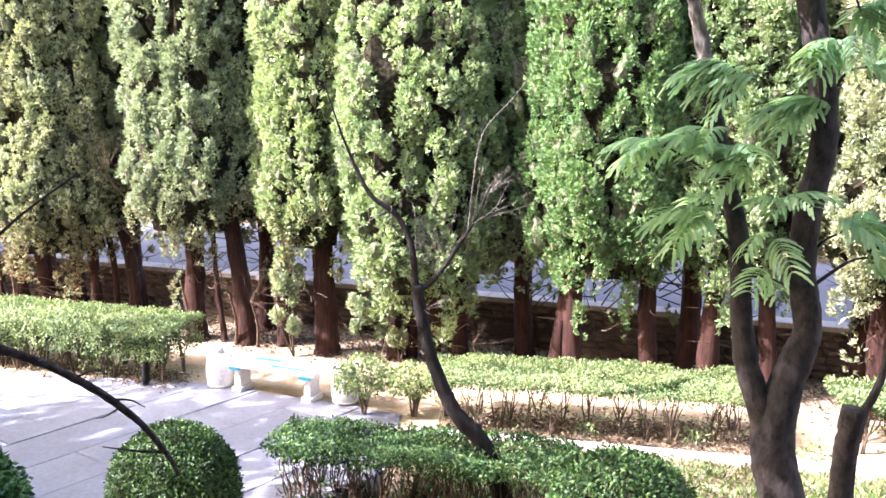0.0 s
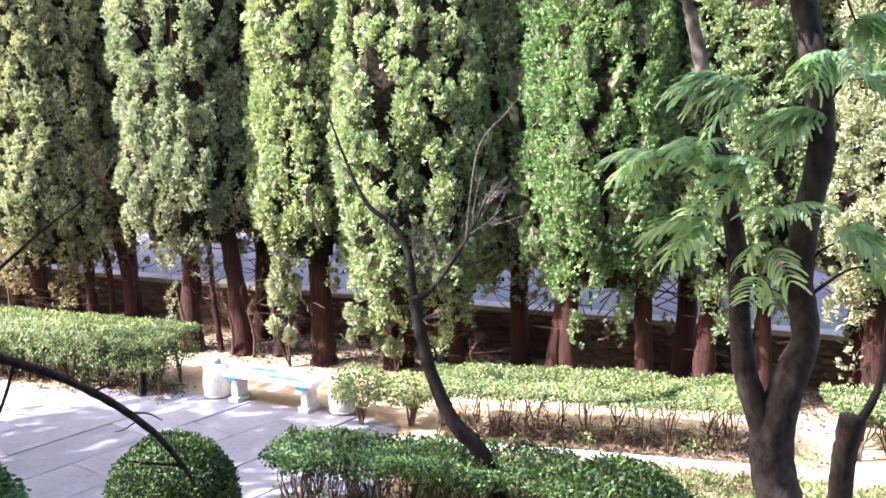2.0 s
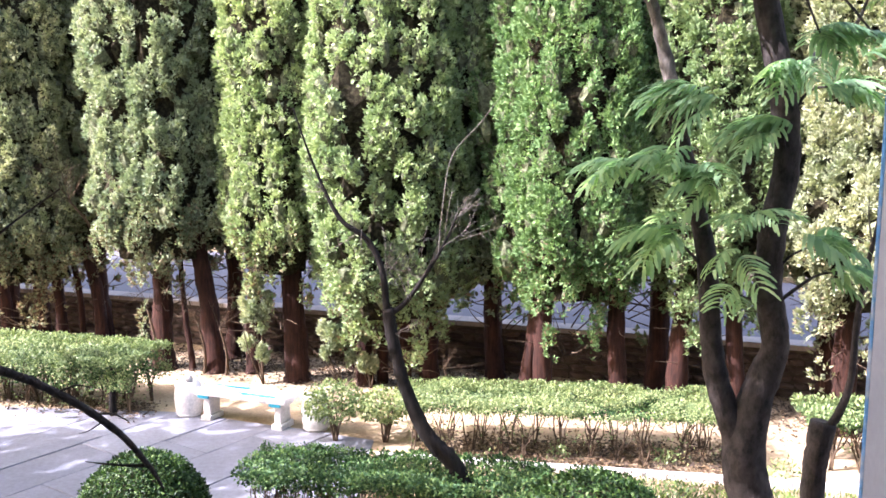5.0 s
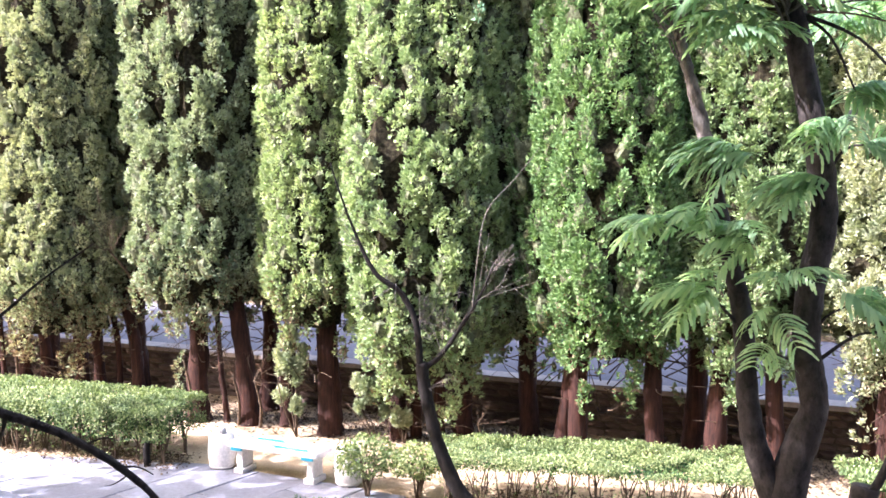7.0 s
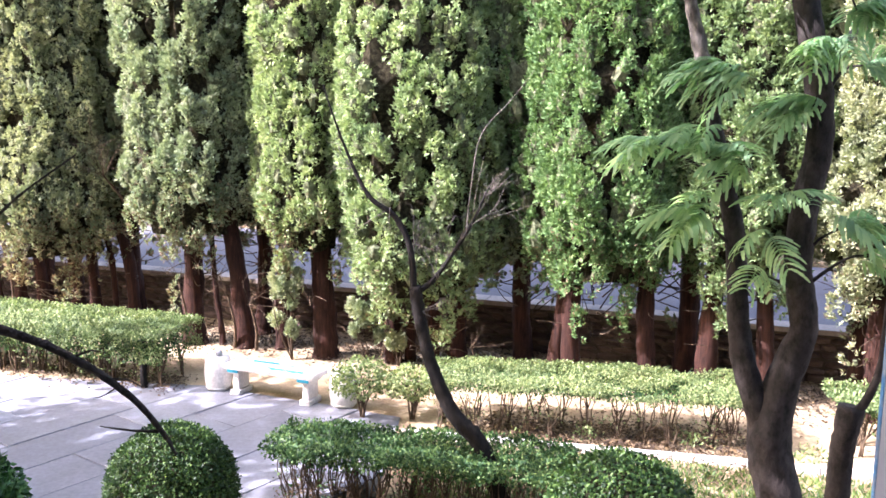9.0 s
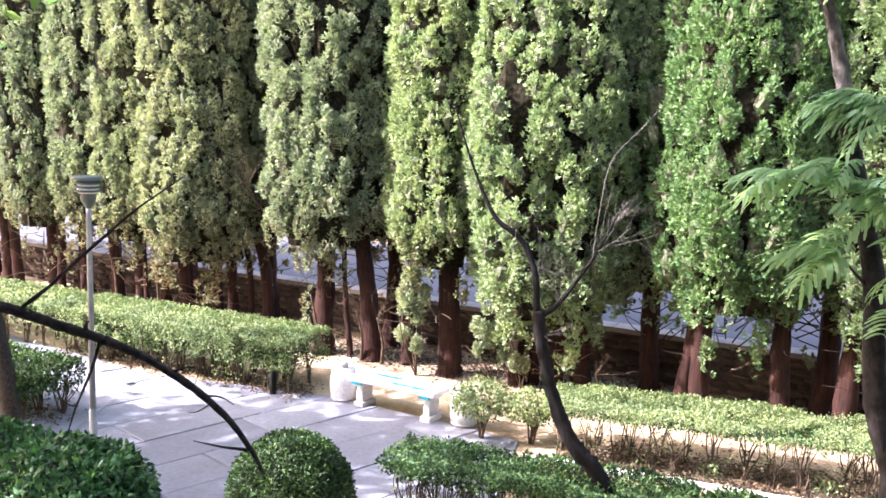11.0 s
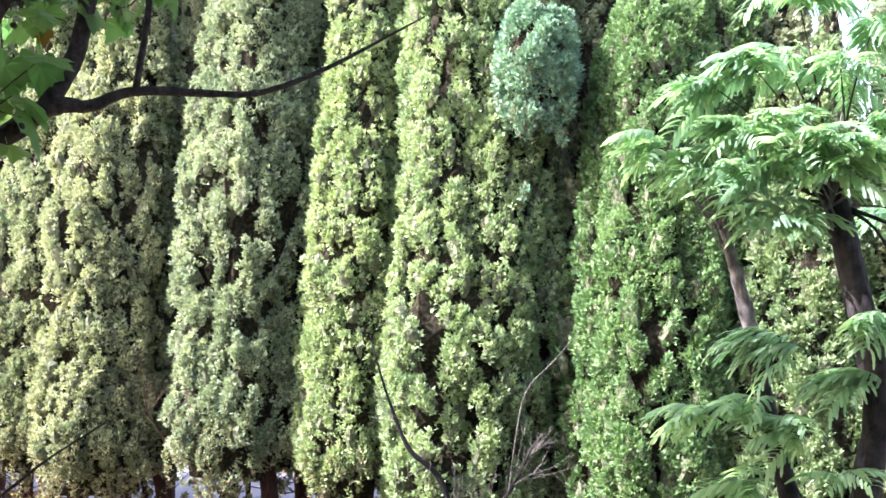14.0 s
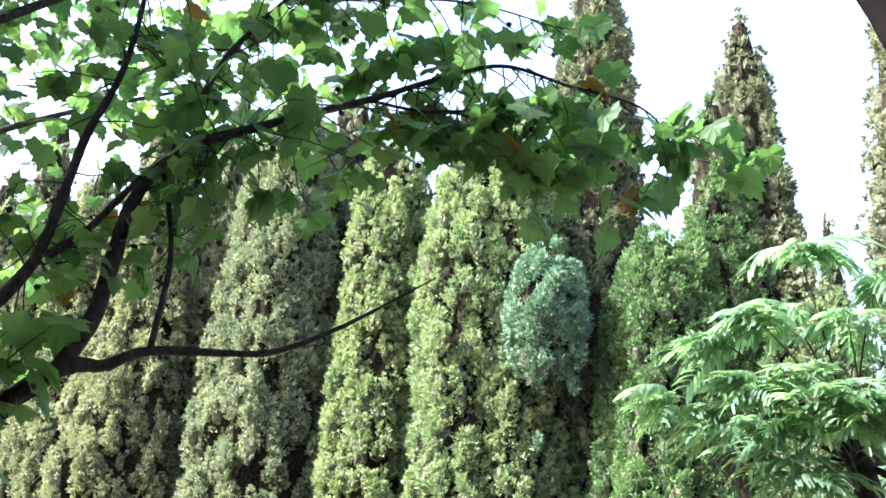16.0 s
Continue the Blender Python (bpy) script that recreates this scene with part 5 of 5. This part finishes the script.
def build_plane_tree():
    t = thing("plane_tree", "large plane tree with dark boughs and lobed green leaves", "tree")
    limb("trunk", [(-4.3, 2.7, -0.1), (-4.25, 2.72, 1.5), (-4.15, 2.75, 3.2), (-4.05, 2.7, 4.6), (-4.2, 2.7, 6.2), (-4.3, 2.6, 8.0)], [0.32, 0.27, 0.25, 0.22, 0.16, 0.08], M_BARK_P, t, 16, 5, 0.03)
    low = limb("low_branch", [(-4.1, 2.72, 4.25), (-3.0, 2.25, 4.33), (-2.0, 1.92, 4.30), (-1.4, 1.84, 4.19), (-1.10, 1.83, 4.13), (-1.00, 1.83, 4.105), (-0.90, 1.83, 4.08), (-0.80, 1.83, 4.045), (-0.70, 1.83, 3.99), (-0.62, 1.83, 3.925), (-0.57, 1.83, 3.86), (-0.545, 1.83, 3.815)],
               [0.045, 0.030, 0.018, 0.0125, 0.0115, 0.0108, 0.0100, 0.0092, 0.0082, 0.007, 0.005, 0.003], M_BARK_P, t, 10, 6, 0.09, "long drooping bare lower branch")
    g = np.random.default_rng(17)
    for pts, r in ((((-0.905, 1.83, 4.08), (-0.92, 1.83, 4.03), (-0.94, 1.83, 3.98), (-0.965, 1.83, 3.925), (-0.985, 1.83, 3.865)), 0.0045),
                   (((-0.96, 1.83, 3.93), (-0.975, 1.83, 3.93), (-0.99, 1.83, 3.937)), 0.0025),
                   (((-1.09, 1.83, 4.13), (-1.02, 1.83, 4.185), (-0.96, 1.83, 4.24), (-0.885, 1.83, 4.305), (-0.82, 1.83, 4.36), (-0.72, 1.83, 4.43)), 0.0050),
                   (((-0.93, 1.83, 4.085), (-0.937, 1.83, 4.105), (-0.93, 1.83, 4.118)), 0.006),
                   (((-0.58, 1.83, 3.865), (-0.637, 1.83, 3.867), (-0.70, 1.83, 3.875)), 0.0038),
                   (((-0.75, 1.83, 4.02), (-0.71, 1.83, 4.035), (-0.68, 1.83, 4.03)), 0.003),
                   (((-0.68, 1.83, 3.975), (-0.64, 1.83, 3.975), (-0.61, 1.83, 3.96)), 0.003),
                   (((-0.66, 1.83, 3.96), (-0.69, 1.83, 3.94), (-0.71, 1.83, 3.935)), 0.002)):
        limb("twig", pts, [r, r * 0.7, r * 0.3], M_BARK_P, low, 6, 4, 0.1)
    root = (-4.12, 2.72, 4.35)
    boughs = [
        ("bough", [root, (-3.0, 2.85, 4.70), (-2.2, 3.08, 4.98), (-1.78, 3.22, 5.23), (-1.60, 3.27, 5.38), (-1.47, 3.31, 5.40), (-1.32, 3.35, 5.47), (-1.06, 3.43, 5.49), (-0.88, 3.49, 5.52), (-0.64, 3.56, 5.65), (-0.30, 3.66, 5.89)],
         [0.075, 0.06, 0.048, 0.042, 0.034, 0.022, 0.018, 0.014, 0.012, 0.009, 0.003]),
        ("bough", [(-1.62, 3.27, 5.36), (-1.53, 3.29, 5.58), (-1.50, 3.30, 5.82), (-1.46, 3.31, 6.07), (-1.33, 3.35, 6.29), (-1.02, 3.44, 6.46), (-0.63, 3.56, 6.65), (-0.35, 3.64, 6.80), (-0.06, 3.73, 6.93), (0.23, 3.82, 6.89), (0.57, 3.92, 6.84), (0.73, 3.97, 6.70)],
         [0.034, 0.032, 0.030, 0.027, 0.023, 0.019, 0.015, 0.012, 0.009, 0.007, 0.005, 0.002]),
        ("bough", [root, (-3.0, 2.85, 4.95), (-2.3, 3.05, 5.28), (-1.94, 3.17, 5.51), (-1.79, 3.21, 5.70), (-1.73, 3.23, 5.91), (-1.68, 3.25, 6.28), (-1.59, 3.27, 6.60), (-1.56, 3.28, 6.96), (-1.58, 3.28, 7.40)],
         [0.06, 0.045, 0.036, 0.028, 0.024, 0.020, 0.017, 0.014, 0.010, 0.005]),
        ("bough", [(-1.36, 3.34, 6.25), (-1.32, 3.35, 6.41), (-1.21, 3.39, 6.75), (-1.02, 3.44, 7.05), (-0.80, 3.50, 7.35)], [0.015, 0.014, 0.012, 0.010, 0.006]),
        ("bough", [root, (-3.2, 3.1, 6.0), (-2.3, 3.8, 7.3), (-1.4, 4.6, 8.3), (-0.6, 5.2, 8.7)], [0.05, 0.034, 0.022, 0.013, 0.005]),
        ("bough", [root, (-3.4, 3.6, 5.6), (-3.1, 4.6, 6.9), (-2.6, 5.8, 7.9), (-2.0, 6.6, 8.5)], [0.05, 0.034, 0.022, 0.013, 0.005]),
        ("bough", [(-0.63, 3.56, 6.65), (-0.40, 3.63, 6.64), (-0.13, 3.71, 6.68), (-0.07, 3.73, 6.59), (0.05, 3.77, 6.50), (0.20, 3.81, 6.41)], [0.008, 0.007, 0.006, 0.005, 0.004, 0.002]),
        ("bough", [(-1.72, 3.23, 5.79), (-1.60, 3.27, 5.92), (-1.47, 3.31, 6.13), (-1.38, 3.34, 6.22)], [0.018, 0.015, 0.012, 0.009]),
        ("bough", [(-1.02, 3.44, 7.05), (-0.60, 3.58, 7.18), (-0.20, 3.70, 7.24), (0.22, 3.84, 7.20)], [0.009, 0.007, 0.005, 0.002]),
        ("bough", [(-1.32, 3.35, 5.48), (-1.30, 3.36, 5.79), (-1.32, 3.35, 5.97), (-1.38, 3.34, 6.20)], [0.013, 0.011, 0.010, 0.009]),
    ]
    made = [limb(n, p, r, M_BARK_P, t, 10, 6, 0.07, seed=i) for i, (n, p, r) in enumerate(boughs)]
    lines = [smooth_path(p, 8) for _, p, _ in boughs]
    meshes = []
    for k, mat in ((0, M_PLANE), (1, M_PLANE), (2, M_PLANE), (3, M_PLANE), (0, M_DRY)):
        V, F = PLEAF[k]
        me = bpy.data.meshes.new("leaf")
        me.from_pydata(V.tolist(), [], F)
        me.materials.append(mat)
        meshes.append(me)
    # twigs with leaves and fruit along the near boughs
    fruit = None
    # bough, stretch of it, twigs, reach, how far they hang, leaf size
    spec = [(1, 0.40, 0.62, 30, 0.52, -0.35, 0.125), (1, 0.60, 1.0, 40, 0.46, -0.55, 0.165), (1, 0.25, 0.45, 8, 0.36, -0.1, 0.105), (3, 0.2, 1.0, 38, 0.42, 0.0, 0.130), (8, 0.0, 1.0, 26, 0.36, -0.3, 0.14),
            (2, 0.45, 1.0, 44, 0.46, 0.10, 0.120), (6, 0.1, 1.0, 18, 0.34, -0.5, 0.14), (7, 0.0, 1.0, 7, 0.28, 0.2, 0.10), (9, 0.3, 1.0, 6, 0.28, 0.0, 0.10)]
    for bi, lo, hi, twigs, reach, fall, lsize in spec:
        line = lines[bi]
        for i in range(twigs):
            s = g.uniform(lo, hi)
            p = line[int(s * (len(line) - 1))]
            d = unit(np.array([g.normal(0.15, 0.6), g.normal(0.28, 0.5), g.normal(fall, 0.45)]))
            q = p + d * reach * g.uniform(0.5, 1.2)
            if q[2] < 5.80 and q[0] > -1.5:
                q[2] = 5.80 + 0.5 * abs(q[2] - 5.80)
            m = (p + q) / 2 + g.normal(0, 0.055, 3)
            limb("twig", [p, (p + m) / 2 + g.normal(0, 0.02, 3), m, (m + q) / 2 + g.normal(0, 0.025, 3), q], [0.004, 0.0025, 0.0012], M_BARK_P, made[bi], 5, 3, 0.05, seed=i)
            for k in range(int(g.integers(2, 5))):
                w = m + (q - m) * g.uniform(0, 1.1) + g.normal(0, 0.05, 3)
                ob = new("leaf", meshes[4 if g.random() < 0.008 else int(g.integers(4))])
                ob.parent = made[bi]
                ob.matrix_basis = leaf_pose(g, Vector(w), lsize * g.uniform(0.65, 1.2))
            if g.random() < 0.4:
                if fruit is None:
                    bm = bmesh.new()
                    bmesh.ops.create_icosphere(bm, subdivisions=2, radius=0.013)
                    for w in bm.verts:
                        w.co *= g.uniform(0.9, 1.1)
                    fo = part("seed_ball", bm, M_BARK_P, made[bi], "small dark round seed ball")
                    fruit = fo.data
                else:
                    fo = new("seed_ball", fruit)
                    fo.parent = made[bi]
                    fo["label"] = "small dark round seed ball"
                fo.location = Vector(q) + Vector((0, 0, -0.03))
    # a leafy twig hanging by the trunk
    for i in range(3):
        p = np.array((-2.75, 2.62, 5.0)) + g.normal(0, 0.05, 3)
        q = np.array(((-2.34, 2.86, 4.92), (-2.42, 2.80, 4.72), (-2.36, 2.85, 4.60))[i])
        limb("twig", [p, (p + q) / 2 + np.array((0, 0, 0.05)), q], [0.008, 0.005, 0.003], M_BARK_P, made[0], 6, 4, 0.05)
        for k in range(4):
            ob = new("leaf", meshes[int(g.integers(4))])
            ob.parent = made[0]
            ob.matrix_basis = leaf_pose(g, Vector(q + g.normal(0, 0.05, 3)), g.uniform(0.13, 0.18))
    # large leaves where the lowest bough leaves the trunk
    for i, q in enumerate(((-1.74, 3.10, 5.46), (-1.66, 3.12, 5.38), (-1.78, 3.08, 5.24), (-1.66, 3.10, 5.14), (-1.80, 3.06, 5.05), (-1.60, 3.14, 5.50), (-1.86, 3.06, 5.36))):
        q = np.array(q)
        p = np.array((-1.95, 3.14, 5.12)) + g.normal(0, 0.03, 3)
        limb("twig", [p, (p + q) / 2 + np.array((0, 0, 0.04)), q], [0.006, 0.004, 0.002], M_BARK_P, made[0], 5, 4, 0.05)
        for k in range(2):
            ob = new("leaf", meshes[int(g.integers(4))])
            ob.parent = made[0]
            ob.matrix_basis = leaf_pose(g, Vector(q + g.normal(0, 0.04, 3)), g.uniform(0.14, 0.20))
    # the rest of the crown, deeper and higher
    pl = []
    for bi, n, sp in ((4, 120, 0.6), (5, 950, 0.65)):
        line = lines[bi][12:]
        for i in range(n):
            p = line[int(g.integers(len(line)))] + g.normal(0, sp, 3)
            pl.append(p)
    # two clumps added out of view: one shades the lawn, one the silk tree
    for i in range(1700):
        pl.append((g.normal(-4.9, 1.5), g.normal(3.0, 1.5), g.normal(8.2, 0.8)))
    for i in range(1000):
        pl.append((g.normal(-3.5, 0.75), g.normal(3.6, 0.6), g.normal(8.45, 0.40)))
    pl = [p for p in pl if not (p[2] < 5.2 + 0.42 * p[1] and p[0] > -3.2)]
    V, F = joined_leaves(g, pl, 0.15)
    tagged(obj("outer_foliage", V, F, M_PLANE, t), kind="stuff")


def build_path_tree():
    """The tree at the path's edge, with an unseen crown added to dapple the paving."""
    t = thing("path_tree", "slender grey-brown tree beside the path with an added crown out of view", "tree")
    limb("trunk", [(-7.42, 11.5, -0.1), (-7.52, 11.45, 1.0), (-7.70, 11.4, 2.0), (-7.88, 11.4, 3.0), (-8.0, 11.4, 4.2), (-8.05, 11.3, 5.6), (-8.1, 11.2, 7.4)], [0.15, 0.12, 0.11, 0.105, 0.095, 0.08, 0.04], M_BARK_P, t, 12, 6, 0.05)
    limb("branch", [(-7.88, 11.42, 3.2), (-7.75, 11.5, 3.75), (-7.6, 11.55, 4.4), (-7.55, 11.5, 5.4), (-7.5, 11.4, 6.6)], [0.04, 0.034, 0.03, 0.022, 0.01], M_PALE, t, 8, 6, 0.05, "pale bare side branch")
    limb("branch", [(-8.0, 11.4, 4.2), (-8.5, 11.0, 5.2), (-9.0, 10.6, 6.4), (-9.4, 10.4, 7.4)], [0.06, 0.05, 0.035, 0.015], M_BARK_P, t, 8, 6, 0.05)
    limb("branch", [(-8.02, 11.38, 4.8), (-7.8, 10.4, 5.8), (-7.3, 9.4, 6.6), (-7.1, 8.7, 7.2)], [0.05, 0.04, 0.03, 0.012], M_BARK_P, t, 8, 6, 0.05)
    g = np.random.default_rng(91)
    pl = []
    # leaf clumps set out of view so their shade falls on paving and hedge
    for c, n, sp in (((-9.2, 10.4, 7.3), 180, 0.75), ((-7.9, 10.9, 8.0), 200, 0.75), ((-7.2, 8.9, 7.4), 420, 0.75), ((-8.6, 9.2, 7.6), 460, 0.9), ((-9.6, 8.0, 7.3), 600, 0.85), ((-10.8, 8.9, 7.7), 600, 0.9), ((-8.4, 7.0, 7.1), 520, 0.85), ((-10.9, 6.8, 7.3), 800, 0.9), ((-12.2, 7.9, 7.6), 650, 0.9), ((-9.8, 6.1, 7.2), 600, 0.8), ((-6.2, 6.7, 8.2), 230, 0.75), ((-4.6, 6.6, 8.5), 230, 0.75)):
        for i in range(n):
            pl.append(np.array(c) + [-1.39, 1.02, -1.3] + g.normal(0, sp, 3) * [1, 1, 0.6])
    V, F = joined_leaves(g, pl, 0.21)
    tagged(obj("crown", V, F, M_PLANE, t), kind="stuff")


# ---------------------------------------------------------------- bench, stools, lamp


def build_bench():
    t = thing("stone_bench", "white stone garden bench with cyan painted lines on its seat", "bench")
    a, b = np.array((-3.02, 13.80)), np.array((-1.90, 13.33))
    d = b - a
    ang = math.degrees(math.atan2(d[1], d[0]))
    c = (a + b) / 2
    L = np.linalg.norm(d)
    bm = bmesh.new()
    block(bm, (L + 0.34, 0.46, 0.075), pose(c[0], c[1], 0.445, 0, 0, ang), 0.022, 3)
    part("seat", bm, M_MARBLE, t)
    for p in (a, b):
        bm = bmesh.new()
        block(bm, (0.17, 0.36, 0.09), pose(p[0], p[1], 0.04, 0, 0, ang), 0.015)
        block(bm, (0.12, 0.28, 0.27), pose(p[0], p[1], 0.215, 0, 0, ang), 0.035, 3)
        block(bm, (0.18, 0.38, 0.07), pose(p[0], p[1], 0.372, 0, 0, ang), 0.018)
        part("leg", bm, M_MARBLE, t)
    R = Matrix.Rotation(radians(ang), 3, 'Z')
    for off, x0, x1 in ((-0.16, 0.02, 0.62), (-0.11, -0.06, 0.56), (0.15, -0.62, -0.02), (0.10, -0.45, 0.30)):
        q = R @ Vector(((x0 + x1) / 2, off, 0))
        bm = bmesh.new()
        block(bm, (x1 - x0, 0.034, 0.006), pose(c[0] + q.x, c[1] + q.y, 0.486, 0, 0, ang), 0.002, 1)
        part("painted_line", bm, M_CYAN, t, "cyan painted line")
    for p in (a, b):
        bm = bmesh.new()
        q = R @ Vector((0.0, -0.215, 0))
        block(bm, (0.19, 0.03, 0.045), pose(p[0] + q.x, p[1] + q.y, 0.392, 0, 0, ang), 0.008)
        part("painted_cap", bm, M_CYAN, t, "cyan painted leg top")
    for x, y in ((-3.40, 13.95), (-1.40, 13.22)):
        s = thing("drum_stool", "white stone drum-shaped garden stool beside the bench", "stool", "stools beside the bench")
        v, f = lathe([(0.165, 0), (0.175, 0.03), (0.185, 0.045), (0.205, 0.15), (0.212, 0.26), (0.205, 0.37), (0.185, 0.475), (0.178, 0.49), (0.17, 0.52), (0.05, 0.524)], 24, (x, y, 0.004))
        obj("body", v, f, M_MARBLE, s, smooth=True)
        for z in (0.05, 0.475):
            ring = [(x + 0.188 * math.cos(i / 24 * 6.2832), y + 0.188 * math.sin(i / 24 * 6.2832), z) for i in range(25)]
            v, f = tube(ring, [0.010], 6)
            obj("band", v, f, M_MARBLE, s, smooth=True)
        if x < -3:
            v, f = lathe([(0.05, 0.0), (0.055, 0.05), (0.04, 0.09), (0.012, 0.10)], 12, (x + 0.02, y, 0.526))
            obj("knob", v, f, M_LAMP, s, "small grey knob", smooth=True)


def build_lamp():
    t = thing("street_lamp", "slim grey garden lamp post with flat tiered cylindrical head", "lamp post")
    x, y = -6.06, 11.14
    v, f = lathe([(0.07, 0), (0.07, 0.02), (0.052, 0.03), (0.050, 0.50), (0.044, 0.53), (0.038, 0.55)], 16, (x, y, 0.0))
    obj("base", v, f, M_LAMP, t, smooth=True)
    v, f = lathe([(0.040, 0.38), (0.034, 3.10), (0.034, 3.22)], 14, (x, y, 0))
    obj("pole", v, f, M_LAMP, t, smooth=True)
    v, f = lathe([(0.036, 3.18), (0.055, 3.22), (0.085, 3.26), (0.095, 3.30), (0.095, 3.36), (0.12, 3.38)], 20, (x, y, 0))
    obj("collar", v, f, M_LAMPCAP, t)
    v, f = lathe([(0.12, 3.375), (0.135, 3.39), (0.135, 3.50), (0.12, 3.51)], 20, (x, y, 0))
    obj("diffuser", v, f, M_DIFF, t, "white frosted diffuser", smooth=True)
    for z in (3.39, 3.44, 3.49):
        v, f = lathe([(0.13, z), (0.168, z + 0.002), (0.170, z + 0.022), (0.13, z + 0.026)], 24, (x, y, 0))
        obj("louvre_ring", v, f, M_LAMPCAP, t)
    v, f = lathe([(0.13, 3.535), (0.178, 3.538), (0.182, 3.575), (0.165, 3.592), (0.03, 3.598)], 24, (x, y, 0))
    obj("cap", v, f, M_LAMPCAP, t)
    # pale stone at its foot
    bm = bmesh.new()
    g = np.random.default_rng(3)
    bmesh.ops.create_icosphere(bm, subdivisions=2, radius=0.10, matrix=pose(-5.86, 11.0, 0.04) @ Matrix.Diagonal((1.2, 0.8, 0.6, 1)))
    for w in bm.verts:
        w.co += Vector(g.normal(0, 0.008, 3))
    tagged(part("pale_rock", bm, M_MARBLE), "pale rock at the foot of the lamp post", "rock")


build_ground()
build_wall_and_road()
build_arcade()
build_cypresses()
build_dead_branches()
build_silk_tree()
build_plane_tree()
build_path_tree()
build_slim_tree()
build_stump_tree()
build_hedges()
build_litter_and_lawn()
build_bench()
build_lamp()
build_kerb()
build_pavement()
